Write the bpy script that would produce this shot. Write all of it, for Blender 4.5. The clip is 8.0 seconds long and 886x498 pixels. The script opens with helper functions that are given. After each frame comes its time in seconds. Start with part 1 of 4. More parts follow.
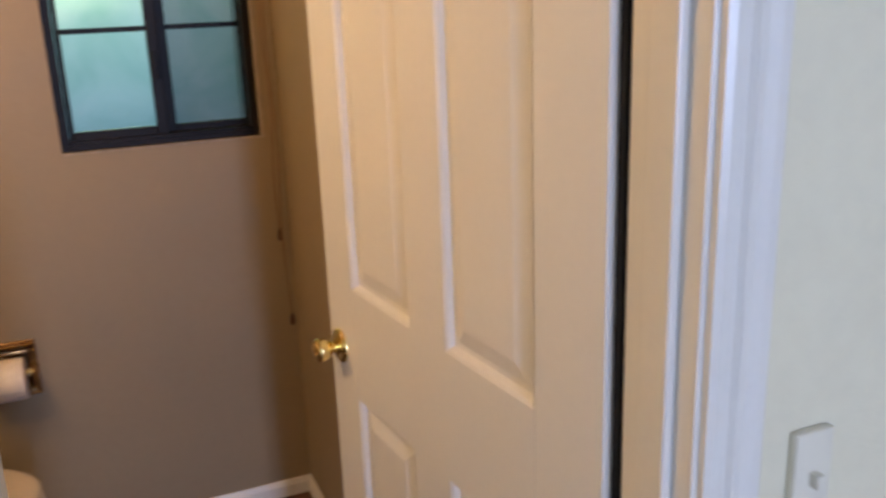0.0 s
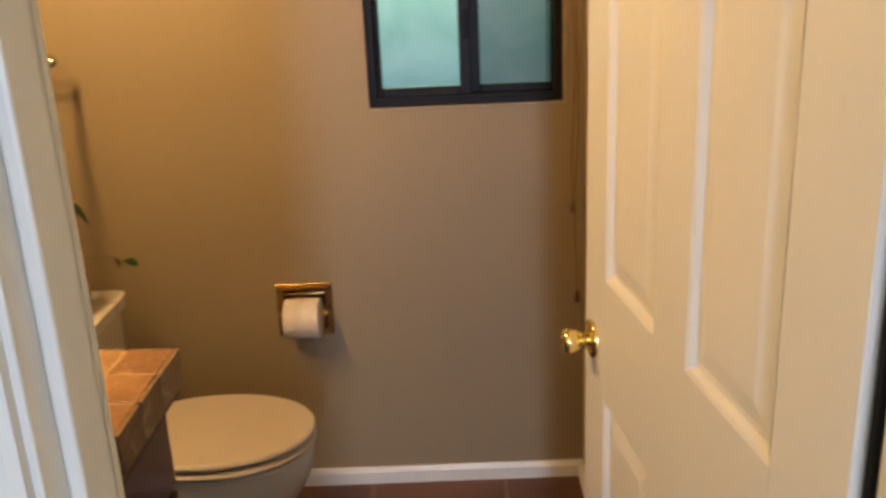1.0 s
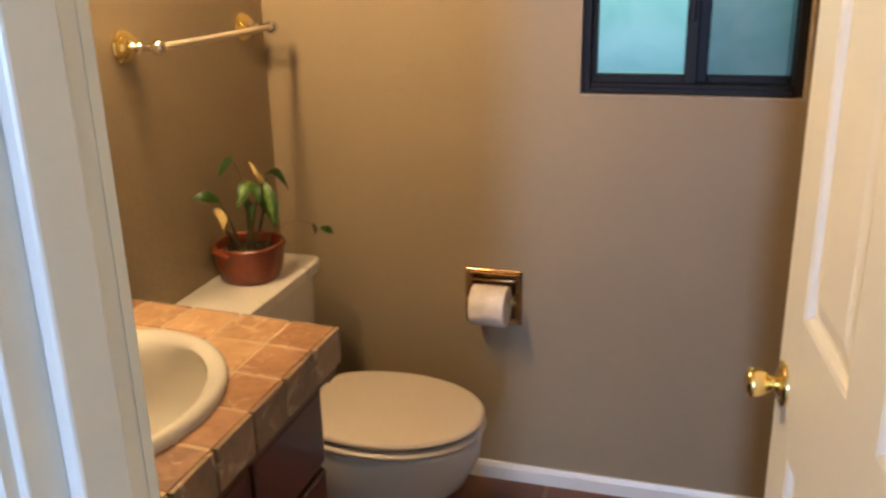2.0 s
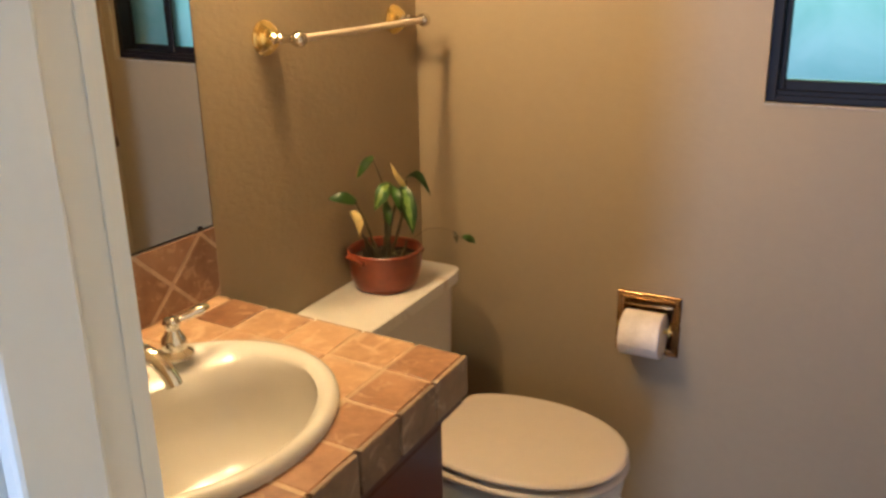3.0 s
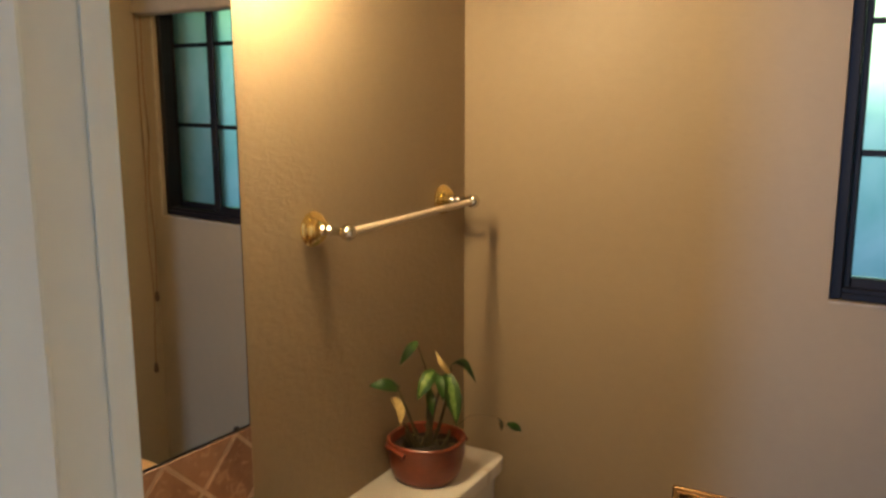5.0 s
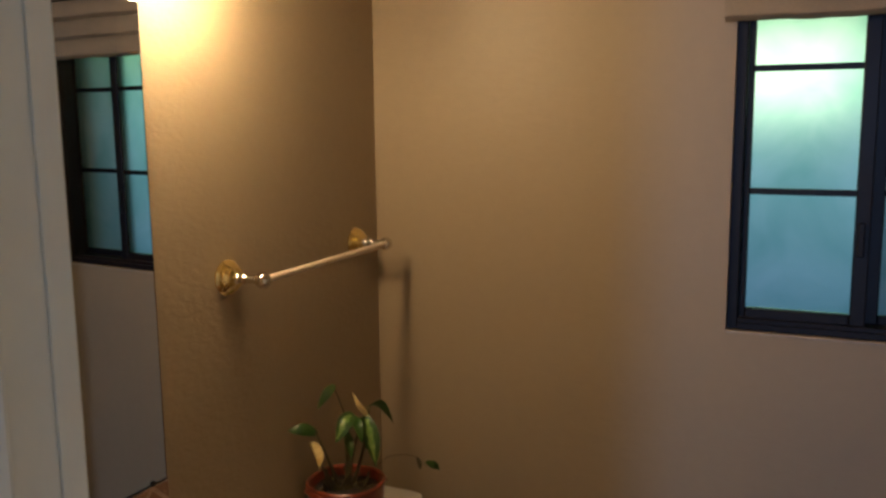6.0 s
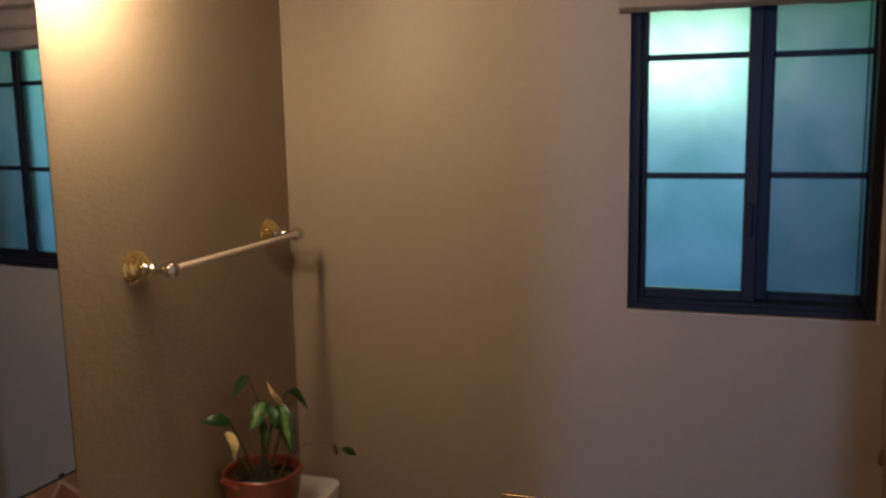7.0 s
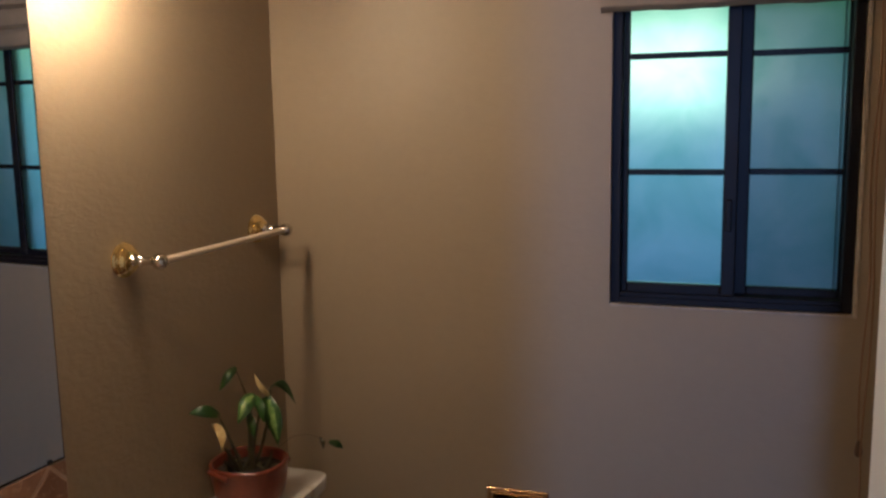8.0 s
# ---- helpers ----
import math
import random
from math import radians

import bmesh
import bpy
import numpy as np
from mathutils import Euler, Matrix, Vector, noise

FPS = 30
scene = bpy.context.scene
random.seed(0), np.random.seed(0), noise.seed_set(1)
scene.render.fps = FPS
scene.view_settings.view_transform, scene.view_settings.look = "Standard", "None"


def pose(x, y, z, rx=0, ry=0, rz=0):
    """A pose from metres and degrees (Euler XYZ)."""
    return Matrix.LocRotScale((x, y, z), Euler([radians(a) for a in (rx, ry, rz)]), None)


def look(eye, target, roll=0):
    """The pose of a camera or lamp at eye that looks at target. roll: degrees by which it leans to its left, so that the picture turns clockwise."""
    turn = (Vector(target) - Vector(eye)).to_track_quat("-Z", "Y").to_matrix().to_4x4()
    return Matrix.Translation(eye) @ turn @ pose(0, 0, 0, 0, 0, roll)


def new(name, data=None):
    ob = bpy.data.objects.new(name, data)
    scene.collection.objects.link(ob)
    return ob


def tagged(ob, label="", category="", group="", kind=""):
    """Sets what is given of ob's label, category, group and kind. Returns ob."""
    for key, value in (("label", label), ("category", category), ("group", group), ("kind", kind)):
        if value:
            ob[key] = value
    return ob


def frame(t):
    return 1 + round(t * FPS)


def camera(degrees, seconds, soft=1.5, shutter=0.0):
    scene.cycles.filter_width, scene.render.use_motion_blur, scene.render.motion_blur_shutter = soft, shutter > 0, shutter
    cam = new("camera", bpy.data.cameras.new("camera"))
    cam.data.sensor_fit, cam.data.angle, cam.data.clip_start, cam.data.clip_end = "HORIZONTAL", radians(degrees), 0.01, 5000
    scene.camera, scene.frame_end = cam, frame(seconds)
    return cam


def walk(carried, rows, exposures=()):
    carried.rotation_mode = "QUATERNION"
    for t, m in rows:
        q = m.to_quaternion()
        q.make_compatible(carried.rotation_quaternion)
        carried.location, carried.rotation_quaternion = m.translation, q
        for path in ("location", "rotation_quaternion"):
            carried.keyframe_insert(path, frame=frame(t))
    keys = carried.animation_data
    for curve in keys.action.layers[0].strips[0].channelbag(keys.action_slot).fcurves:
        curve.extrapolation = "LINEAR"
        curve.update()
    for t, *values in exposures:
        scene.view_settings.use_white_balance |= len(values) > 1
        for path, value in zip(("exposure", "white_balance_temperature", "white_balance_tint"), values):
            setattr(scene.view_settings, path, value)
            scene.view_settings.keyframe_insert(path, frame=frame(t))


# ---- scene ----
# ---- camera and walk ----
cam = camera(53.66, 8.0, soft=2.7, shutter=0.35)
PATH = [
    (0.0, (0.869, -2.396, 1.473, 73.57, 2.03, -23.31)),
    (0.5, (0.975, -2.324, 1.460, 72.39, 2.76, -10.81)),
    (1.0, (1.044, -2.284, 1.452, 72.23, 2.42, -0.06)),
    (1.5, (1.078, -2.224, 1.443, 71.98, 1.17, 8.46)),
    (2.0, (1.137, -2.142, 1.446, 71.22, 1.19, 16.58)),
    (2.2, (1.146, -2.106, 1.449, 70.89, 1.26, 19.39)),
    (3.3, (1.074, -1.917, 1.422, 71.56, 1.01, 29.60)),
    (3.5, (1.063, -1.892, 1.427, 71.77, 1.12, 30.85)),
    (4.0, (1.040, -1.865, 1.468, 73.16, 1.03, 32.22)),
    (4.5, (1.019, -1.861, 1.505, 76.33, 0.72, 31.44)),
    (4.7, (1.021, -1.868, 1.525, 77.55, 0.34, 31.08)),
    (5.8, (1.028, -1.914, 1.576, 81.33, 0.63, 25.05)),
    (6.0, (1.033, -1.915, 1.577, 81.18, 0.62, 23.92)),
    (6.5, (1.061, -1.921, 1.570, 81.00, 0.84, 21.65)),
    (7.0, (1.077, -1.943, 1.555, 81.10, 1.07, 18.85)),
    (7.5, (1.105, -1.959, 1.537, 81.47, 1.00, 18.15)),
    (8.0, (1.110, -1.970, 1.532, 81.57, 0.93, 18.57)),
]
EXPOSURES = [(0.0, -1.03, 6450, 18), (0.5, -0.81, 6150, 15), (1.0, -0.76, 7600, 10), (2.0, -0.52, 5950, 8), (3.5, -0.33, 5800, 6),
             (4.6, -0.53, 5750, 4), (5.8, -1.71, 5550, 9), (6.5, -1.79, 5400, 11), (7.0, -1.75, 4850, 13), (8.0, -1.75, 4750, 14)]
walk(cam, [(t, pose(*p)) for t, p in PATH], EXPOSURES)

# ---- world and light ----
world = bpy.data.worlds.new("sky")
scene.world = world
world.use_nodes = True
wn = world.node_tree
sky = wn.nodes.new("ShaderNodeTexSky")
sky.sky_type, sky.sun_disc = "NISHITA", False
sky.sun_elevation, sky.sun_rotation = radians(40), radians(20)
wn.links.new(sky.outputs[0], wn.nodes["Background"].inputs[0])
wn.nodes["Background"].inputs[1].default_value = 0.1

sun = new("sun", bpy.data.lights.new("sun", "SUN"))
sun.data.energy, sun.data.angle, sun.data.color = 1.0, radians(10), (1, .95, .88)
sun.matrix_world = look((3, 6, 8), (1, 0, 1))

# daylight entering through the window of the hallway
hall_day = new("hall_daylight", bpy.data.lights.new("hall_daylight", "AREA"))
hall_day.data.shape, hall_day.data.size, hall_day.data.size_y = "RECTANGLE", 0.42, 1.5
hall_day.data.energy, hall_day.data.color = 236, (0.49, 0.64, 1.0)
hall_day.matrix_world = look((1.11, -6.18, 1.5), (1.08, -2, 1.3))

BULB = 680.0           # strength of the glowing globes
GLOW = (1.0, 0.665, 0.315)


# ---- materials ----
def material(name, colour, rough=0.6, metal=0.0, var=0.12, scale=6.0, fine=60.0, bump=0.1, dist=0.002, second=None, spec=0.5, coat=0.0, pieces=0.0):
    """A procedural surface: colour mottled at two scales, uneven gloss and a fine relief."""
    m = bpy.data.materials.new(name)
    m.use_nodes = True
    t = m.node_tree
    b = t.nodes["Principled BSDF"]
    b.inputs["Metallic"].default_value = metal
    b.inputs["Specular IOR Level"].default_value = spec
    b.inputs["Coat Weight"].default_value = coat
    co = t.nodes.new("ShaderNodeTexCoord")
    n1, n2 = t.nodes.new("ShaderNodeTexNoise"), t.nodes.new("ShaderNodeTexNoise")
    n1.inputs["Scale"].default_value, n1.inputs["Detail"].default_value = scale, 5
    n2.inputs["Scale"].default_value, n2.inputs["Detail"].default_value = fine, 4
    for n in (n1, n2):
        t.links.new(co.outputs["Object"], n.inputs["Vector"])
    mix = t.nodes.new("ShaderNodeMix")
    mix.data_type = "RGBA"
    dark = second or tuple(c * (1 - 2.2 * var) for c in colour)
    light = tuple(min(1, c * (1 + var)) for c in colour) if not second else colour
    mix.inputs["A"].default_value, mix.inputs["B"].default_value = (*dark, 1), (*light, 1)
    ramp = t.nodes.new("ShaderNodeMapRange")
    ramp.inputs["From Min"].default_value, ramp.inputs["From Max"].default_value = 0.3, 0.7
    add = t.nodes.new("ShaderNodeMath")
    add.operation = "MULTIPLY_ADD"
    add.inputs[1].default_value, add.inputs[2].default_value = 0.35, 0.0
    t.links.new(n2.outputs["Fac"], add.inputs[0])
    sm = t.nodes.new("ShaderNodeMath")
    sm.operation = "MULTIPLY_ADD"
    sm.inputs[1].default_value = 0.65
    t.links.new(n1.outputs["Fac"], sm.inputs[0])
    t.links.new(add.outputs[0], sm.inputs[2])
    src = sm.outputs[0]
    if pieces:
        info = t.nodes.new("ShaderNodeObjectInfo")
        pa = t.nodes.new("ShaderNodeMath")
        pa.operation = "MULTIPLY_ADD"
        pa.inputs[1].default_value = pieces
        off = t.nodes.new("ShaderNodeMath")
        off.operation = "SUBTRACT"
        off.inputs[1].default_value = pieces / 2
        t.links.new(info.outputs["Random"], pa.inputs[0])
        t.links.new(src, pa.inputs[2])
        t.links.new(pa.outputs[0], off.inputs[0])
        src = off.outputs[0]
    t.links.new(src, ramp.inputs["Value"])
    t.links.new(ramp.outputs[0], mix.inputs["Factor"])
    t.links.new(mix.outputs["Result"], b.inputs["Base Color"])
    rr = t.nodes.new("ShaderNodeMapRange")
    rr.inputs["To Min"].default_value, rr.inputs["To Max"].default_value = max(0.02, rough * 0.8), min(1, rough * 1.2)
    t.links.new(n1.outputs["Fac"], rr.inputs["Value"])
    t.links.new(rr.outputs[0], b.inputs["Roughness"])
    bp = t.nodes.new("ShaderNodeBump")
    bp.inputs["Strength"].default_value, bp.inputs["Distance"].default_value = bump, dist
    t.links.new(n2.outputs["Fac"], bp.inputs["Height"])
    t.links.new(bp.outputs[0], b.inputs["Normal"])
    return m


def bloom(m, colour, scale, lo, hi):
    """Pale mineral bloom in patches over a finished material."""
    t = m.node_tree
    b = t.nodes["Principled BSDF"]
    src = b.inputs["Base Color"].links[0].from_socket
    co, nz = t.nodes.new("ShaderNodeTexCoord"), t.nodes.new("ShaderNodeTexNoise")
    nz.inputs["Scale"].default_value, nz.inputs["Detail"].default_value, nz.inputs["Distortion"].default_value = scale, 8, 0.8
    mr, mx = t.nodes.new("ShaderNodeMapRange"), t.nodes.new("ShaderNodeMix")
    mr.inputs["From Min"].default_value, mr.inputs["From Max"].default_value = lo, hi
    mr.inputs["To Max"].default_value = 0.75
    mx.data_type = "RGBA"
    mx.inputs["B"].default_value = (*colour, 1)
    t.links.new(co.outputs["Object"], nz.inputs["Vector"])
    t.links.new(nz.outputs["Fac"], mr.inputs["Value"])
    t.links.new(mr.outputs[0], mx.inputs["Factor"])
    t.links.new(src, mx.inputs["A"])
    t.links.new(mx.outputs["Result"], b.inputs["Base Color"])
    return m


def wall_paint(name, colour, relief=0.06, rough=0.55, grain=(17, 17, 34)):
    """Eggshell paint on hand-trowelled plaster."""
    m = material(name, colour, rough=rough, var=0.035, scale=2.5, fine=38, bump=0.12, dist=0.003)
    t = m.node_tree
    co = t.nodes.new("ShaderNodeTexCoord")
    stretch = t.nodes.new("ShaderNodeMapping")
    stretch.inputs["Scale"].default_value = grain
    warp = t.nodes.new("ShaderNodeTexNoise")
    warp.inputs["Scale"].default_value, warp.inputs["Detail"].default_value, warp.inputs["Distortion"].default_value = 1.6, 2, 0.5
    edge = t.nodes.new("ShaderNodeMapRange")
    edge.inputs["From Min"].default_value, edge.inputs["From Max"].default_value = 0.36, 0.66
    edge.interpolation_type = "SMOOTHSTEP"
    b2 = t.nodes.new("ShaderNodeBump")
    b2.inputs["Strength"].default_value, b2.inputs["Distance"].default_value = relief, 0.003
    t.links.new(co.outputs["Object"], stretch.inputs[0])
    t.links.new(stretch.outputs[0], warp.inputs["Vector"])
    t.links.new(warp.outputs["Fac"], edge.inputs["Value"])
    t.links.new(edge.outputs[0], b2.inputs["Height"])
    old = t.nodes["Principled BSDF"].inputs["Normal"].links[0].from_node
    t.links.new(old.outputs[0], b2.inputs["Normal"])
    t.links.new(b2.outputs[0], t.nodes["Principled BSDF"].inputs["Normal"])
    return m


def glowing(name, colour, strength):
    m = bpy.data.materials.new(name)
    m.use_nodes = True
    b = m.node_tree.nodes["Principled BSDF"]
    b.inputs["Base Color"].default_value = (0.9, 0.88, 0.82, 1)
    b.inputs["Emission Color"].default_value = (*colour, 1)
    b.inputs["Emission Strength"].default_value = strength
    return m


def outdoors():
    """Blurred garden seen through the window: bright sky patch above foliage, which fades to shade."""
    m = bpy.data.materials.new("garden_distance")
    m.use_nodes = True
    t = m.node_tree
    t.nodes.remove(t.nodes["Principled BSDF"])
    em = t.nodes.new("ShaderNodeEmission")
    co = t.nodes.new("ShaderNodeTexCoord")
    sep = t.nodes.new("ShaderNodeSeparateXYZ")
    t.links.new(co.outputs["Object"], sep.inputs[0])
    nz = t.nodes.new("ShaderNodeTexNoise")
    nz.inputs["Scale"].default_value, nz.inputs["Detail"].default_value = 3.2, 3
    t.links.new(co.outputs["Object"], nz.inputs["Vector"])
    ramp = t.nodes.new("ShaderNodeValToRGB")
    r = ramp.color_ramp
    r.elements[0].position, r.elements[0].color = 0.0, (0.085, 0.165, 0.21, 1)
    r.elements[1].position, r.elements[1].color = 1.0, (0.24, 0.50, 0.13, 1)
    for p, c in ((0.4, (0.17, 0.33, 0.33, 1)), (0.62, (0.25, 0.47, 0.42, 1)), (0.8, (0.24, 0.46, 0.26, 1))):
        r.elements.new(p).color = c
    hgt = t.nodes.new("ShaderNodeMath")
    hgt.operation = "MULTIPLY_ADD"
    hgt.inputs[1].default_value = 0.4
    t.links.new(nz.outputs["Fac"], hgt.inputs[0])
    t.links.new(sep.outputs["Z"], hgt.inputs[2])
    mr = t.nodes.new("ShaderNodeMapRange")
    mr.inputs["From Min"].default_value, mr.inputs["From Max"].default_value = 1.15, 2.25
    t.links.new(hgt.outputs[0], mr.inputs["Value"])
    t.links.new(mr.outputs[0], ramp.inputs["Fac"])
    # a gap in the leaves through which the sky shines
    gap = t.nodes.new("ShaderNodeMapping")
    gap.inputs["Location"].default_value = (-0.864 / 0.46, 0, -1.70 / 0.19)
    gap.inputs["Scale"].default_value = (1 / 0.46, 0, 1 / 0.19)
    ln = t.nodes.new("ShaderNodeVectorMath")
    ln.operation = "LENGTH"
    t.links.new(co.outputs["Object"], gap.inputs[0])
    t.links.new(gap.outputs[0], ln.inputs[0])
    fall = t.nodes.new("ShaderNodeMapRange")
    fall.interpolation_type = "SMOOTHSTEP"
    fall.inputs["From Min"].default_value, fall.inputs["From Max"].default_value = 1.15, 0.25
    t.links.new(ln.outputs["Value"], fall.inputs["Value"])
    mx = t.nodes.new("ShaderNodeMix")
    mx.data_type = "RGBA"
    mx.inputs["B"].default_value = (1.65, 2.05, 1.15, 1)
    t.links.new(fall.outputs[0], mx.inputs["Factor"])
    t.links.new(ramp.outputs["Color"], mx.inputs["A"])
    t.links.new(mx.outputs["Result"], em.inputs["Color"])
    em.inputs["Strength"].default_value = 3.6
    t.links.new(em.outputs[0], t.nodes["Material Output"].inputs["Surface"])
    return m


def frosted():
    m = bpy.data.materials.new("frosted_glass")
    m.use_nodes = True
    b = m.node_tree.nodes["Principled BSDF"]
    b.inputs["Base Color"].default_value = (0.86, 0.97, 0.96, 1)
    b.inputs["Transmission Weight"].default_value = 1.0
    b.inputs["Roughness"].default_value = 0.45
    b.inputs["IOR"].default_value = 1.2
    t = m.node_tree
    co, blot, mx = t.nodes.new("ShaderNodeTexCoord"), t.nodes.new("ShaderNodeTexNoise"), t.nodes.new("ShaderNodeMix")
    mx.data_type = "RGBA"
    mx.inputs["A"].default_value, mx.inputs["B"].default_value = (0.62, 0.78, 0.74, 1), (1.0, 1.0, 1.0, 1)
    blot.inputs["Scale"].default_value, blot.inputs["Detail"].default_value, blot.inputs["Distortion"].default_value = 7, 5, 0.6
    t.links.new(co.outputs["Object"], blot.inputs["Vector"])
    spread = t.nodes.new("ShaderNodeMapRange")
    spread.inputs["From Min"].default_value, spread.inputs["From Max"].default_value = 0.34, 0.62
    t.links.new(blot.outputs["Fac"], spread.inputs["Value"])
    t.links.new(spread.outputs[0], mx.inputs["Factor"])
    t.links.new(mx.outputs["Result"], b.inputs["Base Color"])
    nz, bp = m.node_tree.nodes.new("ShaderNodeTexNoise"), m.node_tree.nodes.new("ShaderNodeBump")
    nz.inputs["Scale"].default_value = 220
    bp.inputs["Strength"].default_value, bp.inputs["Distance"].default_value = 0.3, 0.001
    m.node_tree.links.new(nz.outputs["Fac"], bp.inputs["Height"])
    m.node_tree.links.new(bp.outputs[0], b.inputs["Normal"])
    return m


def screen_mesh():
    m = bpy.data.materials.new("insect_screen")
    m.use_nodes = True
    t = m.node_tree
    b = t.nodes["Principled BSDF"]
    b.inputs["Base Color"].default_value = (0.04, 0.045, 0.05, 1)
    tr, mx = t.nodes.new("ShaderNodeBsdfTransparent"), t.nodes.new("ShaderNodeMixShader")
    mx.inputs[0].default_value = 0.5
    t.links.new(b.outputs[0], mx.inputs[1])
    t.links.new(tr.outputs[0], mx.inputs[2])
    t.links.new(mx.outputs[0], t.nodes["Material Output"].inputs["Surface"])
    return m


PAINT = wall_paint("tan_wall_paint", (0.277, 0.208, 0.126), relief=0.07)
TROWELLED = wall_paint("tan_trowelled_paint", (0.277, 0.208, 0.126), relief=0.13, grain=(30, 30, 58))
HALL_PAINT = wall_paint("cream_hall_paint", (0.73, 0.69, 0.52), relief=0.1)
CEIL = wall_paint("ceiling_paint", (0.60, 0.57, 0.52))
CEIL_TAN = wall_paint("tan_ceiling_paint", (0.36, 0.29, 0.21))
WHITE = material("white_gloss_paint", (0.71, 0.695, 0.65), rough=0.32, var=0.02, scale=3, fine=90, bump=0.06, dist=0.001)
# near-black, stands for the shade in the gap beside the door
GAP_BLACK = material("gap_shade_black", (0.012, 0.012, 0.013), rough=0.8, var=0.2, spec=0.2)
BRONZE = material("dark_bronze_aluminium", (0.009, 0.008, 0.010), rough=0.45, metal=0.0, var=0.15, fine=120, bump=0.05, spec=0.15)
BRASS = material("polished_brass", (1.0, 0.80, 0.36), rough=0.12, metal=1.0, var=0.05, fine=40, bump=0.02)
CHROME = material("chrome", (0.68, 0.65, 0.60), rough=0.08, metal=1.0, var=0.02, fine=40, bump=0.01)
PORCELAIN = material("bone_porcelain", (0.53, 0.50, 0.45), rough=0.2, var=0.02, scale=3, fine=30, bump=0.01, spec=0.4)
DUSTY = bloom(material("dusty_bone_porcelain", (0.62, 0.585, 0.525), rough=0.16, var=0.02, scale=3, fine=40, bump=0.02), (0.40, 0.31, 0.22), 11, 0.57, 0.78)
SEAT = material("bone_seat_plastic", (0.54, 0.465, 0.39), rough=0.25, var=0.02, scale=2, fine=40, bump=0.02)
# brass with the dark reflection of the hallway put into its colour
BRASS_DARK = material("dark_reflecting_brass", (0.44, 0.28, 0.13), rough=0.25, metal=1.0, var=0.15, scale=20, fine=60, bump=0.03)
TILE = material("terracotta_tile", (0.47, 0.29, 0.155), rough=0.36, second=(0.29, 0.155, 0.078), scale=16, fine=70, bump=0.25, dist=0.002, pieces=0.3)
TILE_DARK = material("dark_fired_tile", (0.33, 0.17, 0.085), rough=0.36, second=(0.15, 0.065, 0.032), scale=18, fine=70, bump=0.25, dist=0.002, pieces=0.25)
bloom(TILE_DARK, (0.48, 0.32, 0.20), 30, 0.58, 0.76)
TILE_V = material("backsplash_tile", (0.26, 0.15, 0.095), rough=0.4, second=(0.15, 0.075, 0.045), scale=12, fine=60, bump=0.25, dist=0.002, pieces=0.25)
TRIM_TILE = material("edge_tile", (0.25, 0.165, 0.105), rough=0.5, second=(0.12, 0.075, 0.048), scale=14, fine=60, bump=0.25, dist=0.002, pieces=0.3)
bloom(TILE, (0.62, 0.43, 0.27), 24, 0.52, 0.72)
bloom(TILE_V, (0.40, 0.27, 0.185), 48, 0.54, 0.72)
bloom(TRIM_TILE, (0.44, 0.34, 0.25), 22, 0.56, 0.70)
FLOOR_TILE = material("floor_tile_clay", (0.15, 0.06, 0.034), rough=0.4, second=(0.085, 0.034, 0.02), scale=7, fine=50, bump=0.25, dist=0.002, pieces=0.3)
GROUT = material("sand_grout", (0.48, 0.335, 0.21), rough=0.9, var=0.12, scale=20, fine=150, bump=0.4)
GROUT_V = material("pale_grout", (0.45, 0.335, 0.25), rough=0.9, var=0.15, scale=24, fine=150, bump=0.4)
GROUT_F = material("floor_grout", (0.22, 0.15, 0.10), rough=0.9, var=0.15, scale=20, fine=150, bump=0.4)
CHERRY = material("dark_cherry_wood", (0.075, 0.02, 0.012), rough=0.35, second=(0.036, 0.010, 0.007), scale=9, fine=120, bump=0.1, coat=0.15)
TERRA = material("glazed_terracotta", (0.24, 0.05, 0.022), rough=0.3, second=(0.13, 0.026, 0.012), scale=16, fine=70, bump=0.12)
SOIL = material("potting_soil", (0.035, 0.022, 0.014), rough=0.95, var=0.3, scale=60, fine=260, bump=1.0, dist=0.006)
LEAF = material("green_leaf", (0.042, 0.105, 0.014), rough=0.38, second=(0.012, 0.036, 0.006), scale=22, fine=90, bump=0.15)
LEAF_PALE = material("variegated_leaf", (0.24, 0.32, 0.08), rough=0.42, second=(0.07, 0.16, 0.025), scale=60, fine=120, bump=0.15)
LEAF_DRY = material("yellowed_leaf", (0.72, 0.58, 0.23), rough=0.6, second=(0.48, 0.32, 0.10), scale=30, fine=110, bump=0.3)
STEM = material("plant_stem", (0.085, 0.078, 0.03), rough=0.6, second=(0.05, 0.03, 0.014), scale=30, fine=90)
PAPER = material("tissue_paper", (0.84, 0.77, 0.71), rough=0.95, second=(0.60, 0.53, 0.47), scale=26, fine=180, bump=0.35, dist=0.001, spec=0.1)
FABRIC = material("brown_shade_fabric", (0.26, 0.20, 0.13), rough=0.9, var=0.1, scale=12, fine=260, bump=0.5, dist=0.001)
CORD = material("tan_cord", (0.22, 0.125, 0.065), rough=0.85, var=0.1, fine=300)
TASSEL = material("dark_wood_tassel", (0.07, 0.032, 0.016), rough=0.5, var=0.2)
IVORY = material("ivory_bar", (0.52, 0.42, 0.30), rough=0.3, var=0.03, scale=20, fine=80, bump=0.03)
CAULK = material("pale_caulk", (0.36, 0.295, 0.22), rough=0.6, var=0.15, scale=30, fine=120, bump=0.3)
PLASTIC = material("cream_switch_plastic", (0.70, 0.67, 0.56), rough=0.3, var=0.01)
WOODFLOOR = material("hall_floor_wood", (0.25, 0.13, 0.06), rough=0.45, second=(0.16, 0.08, 0.035), scale=5, fine=90)
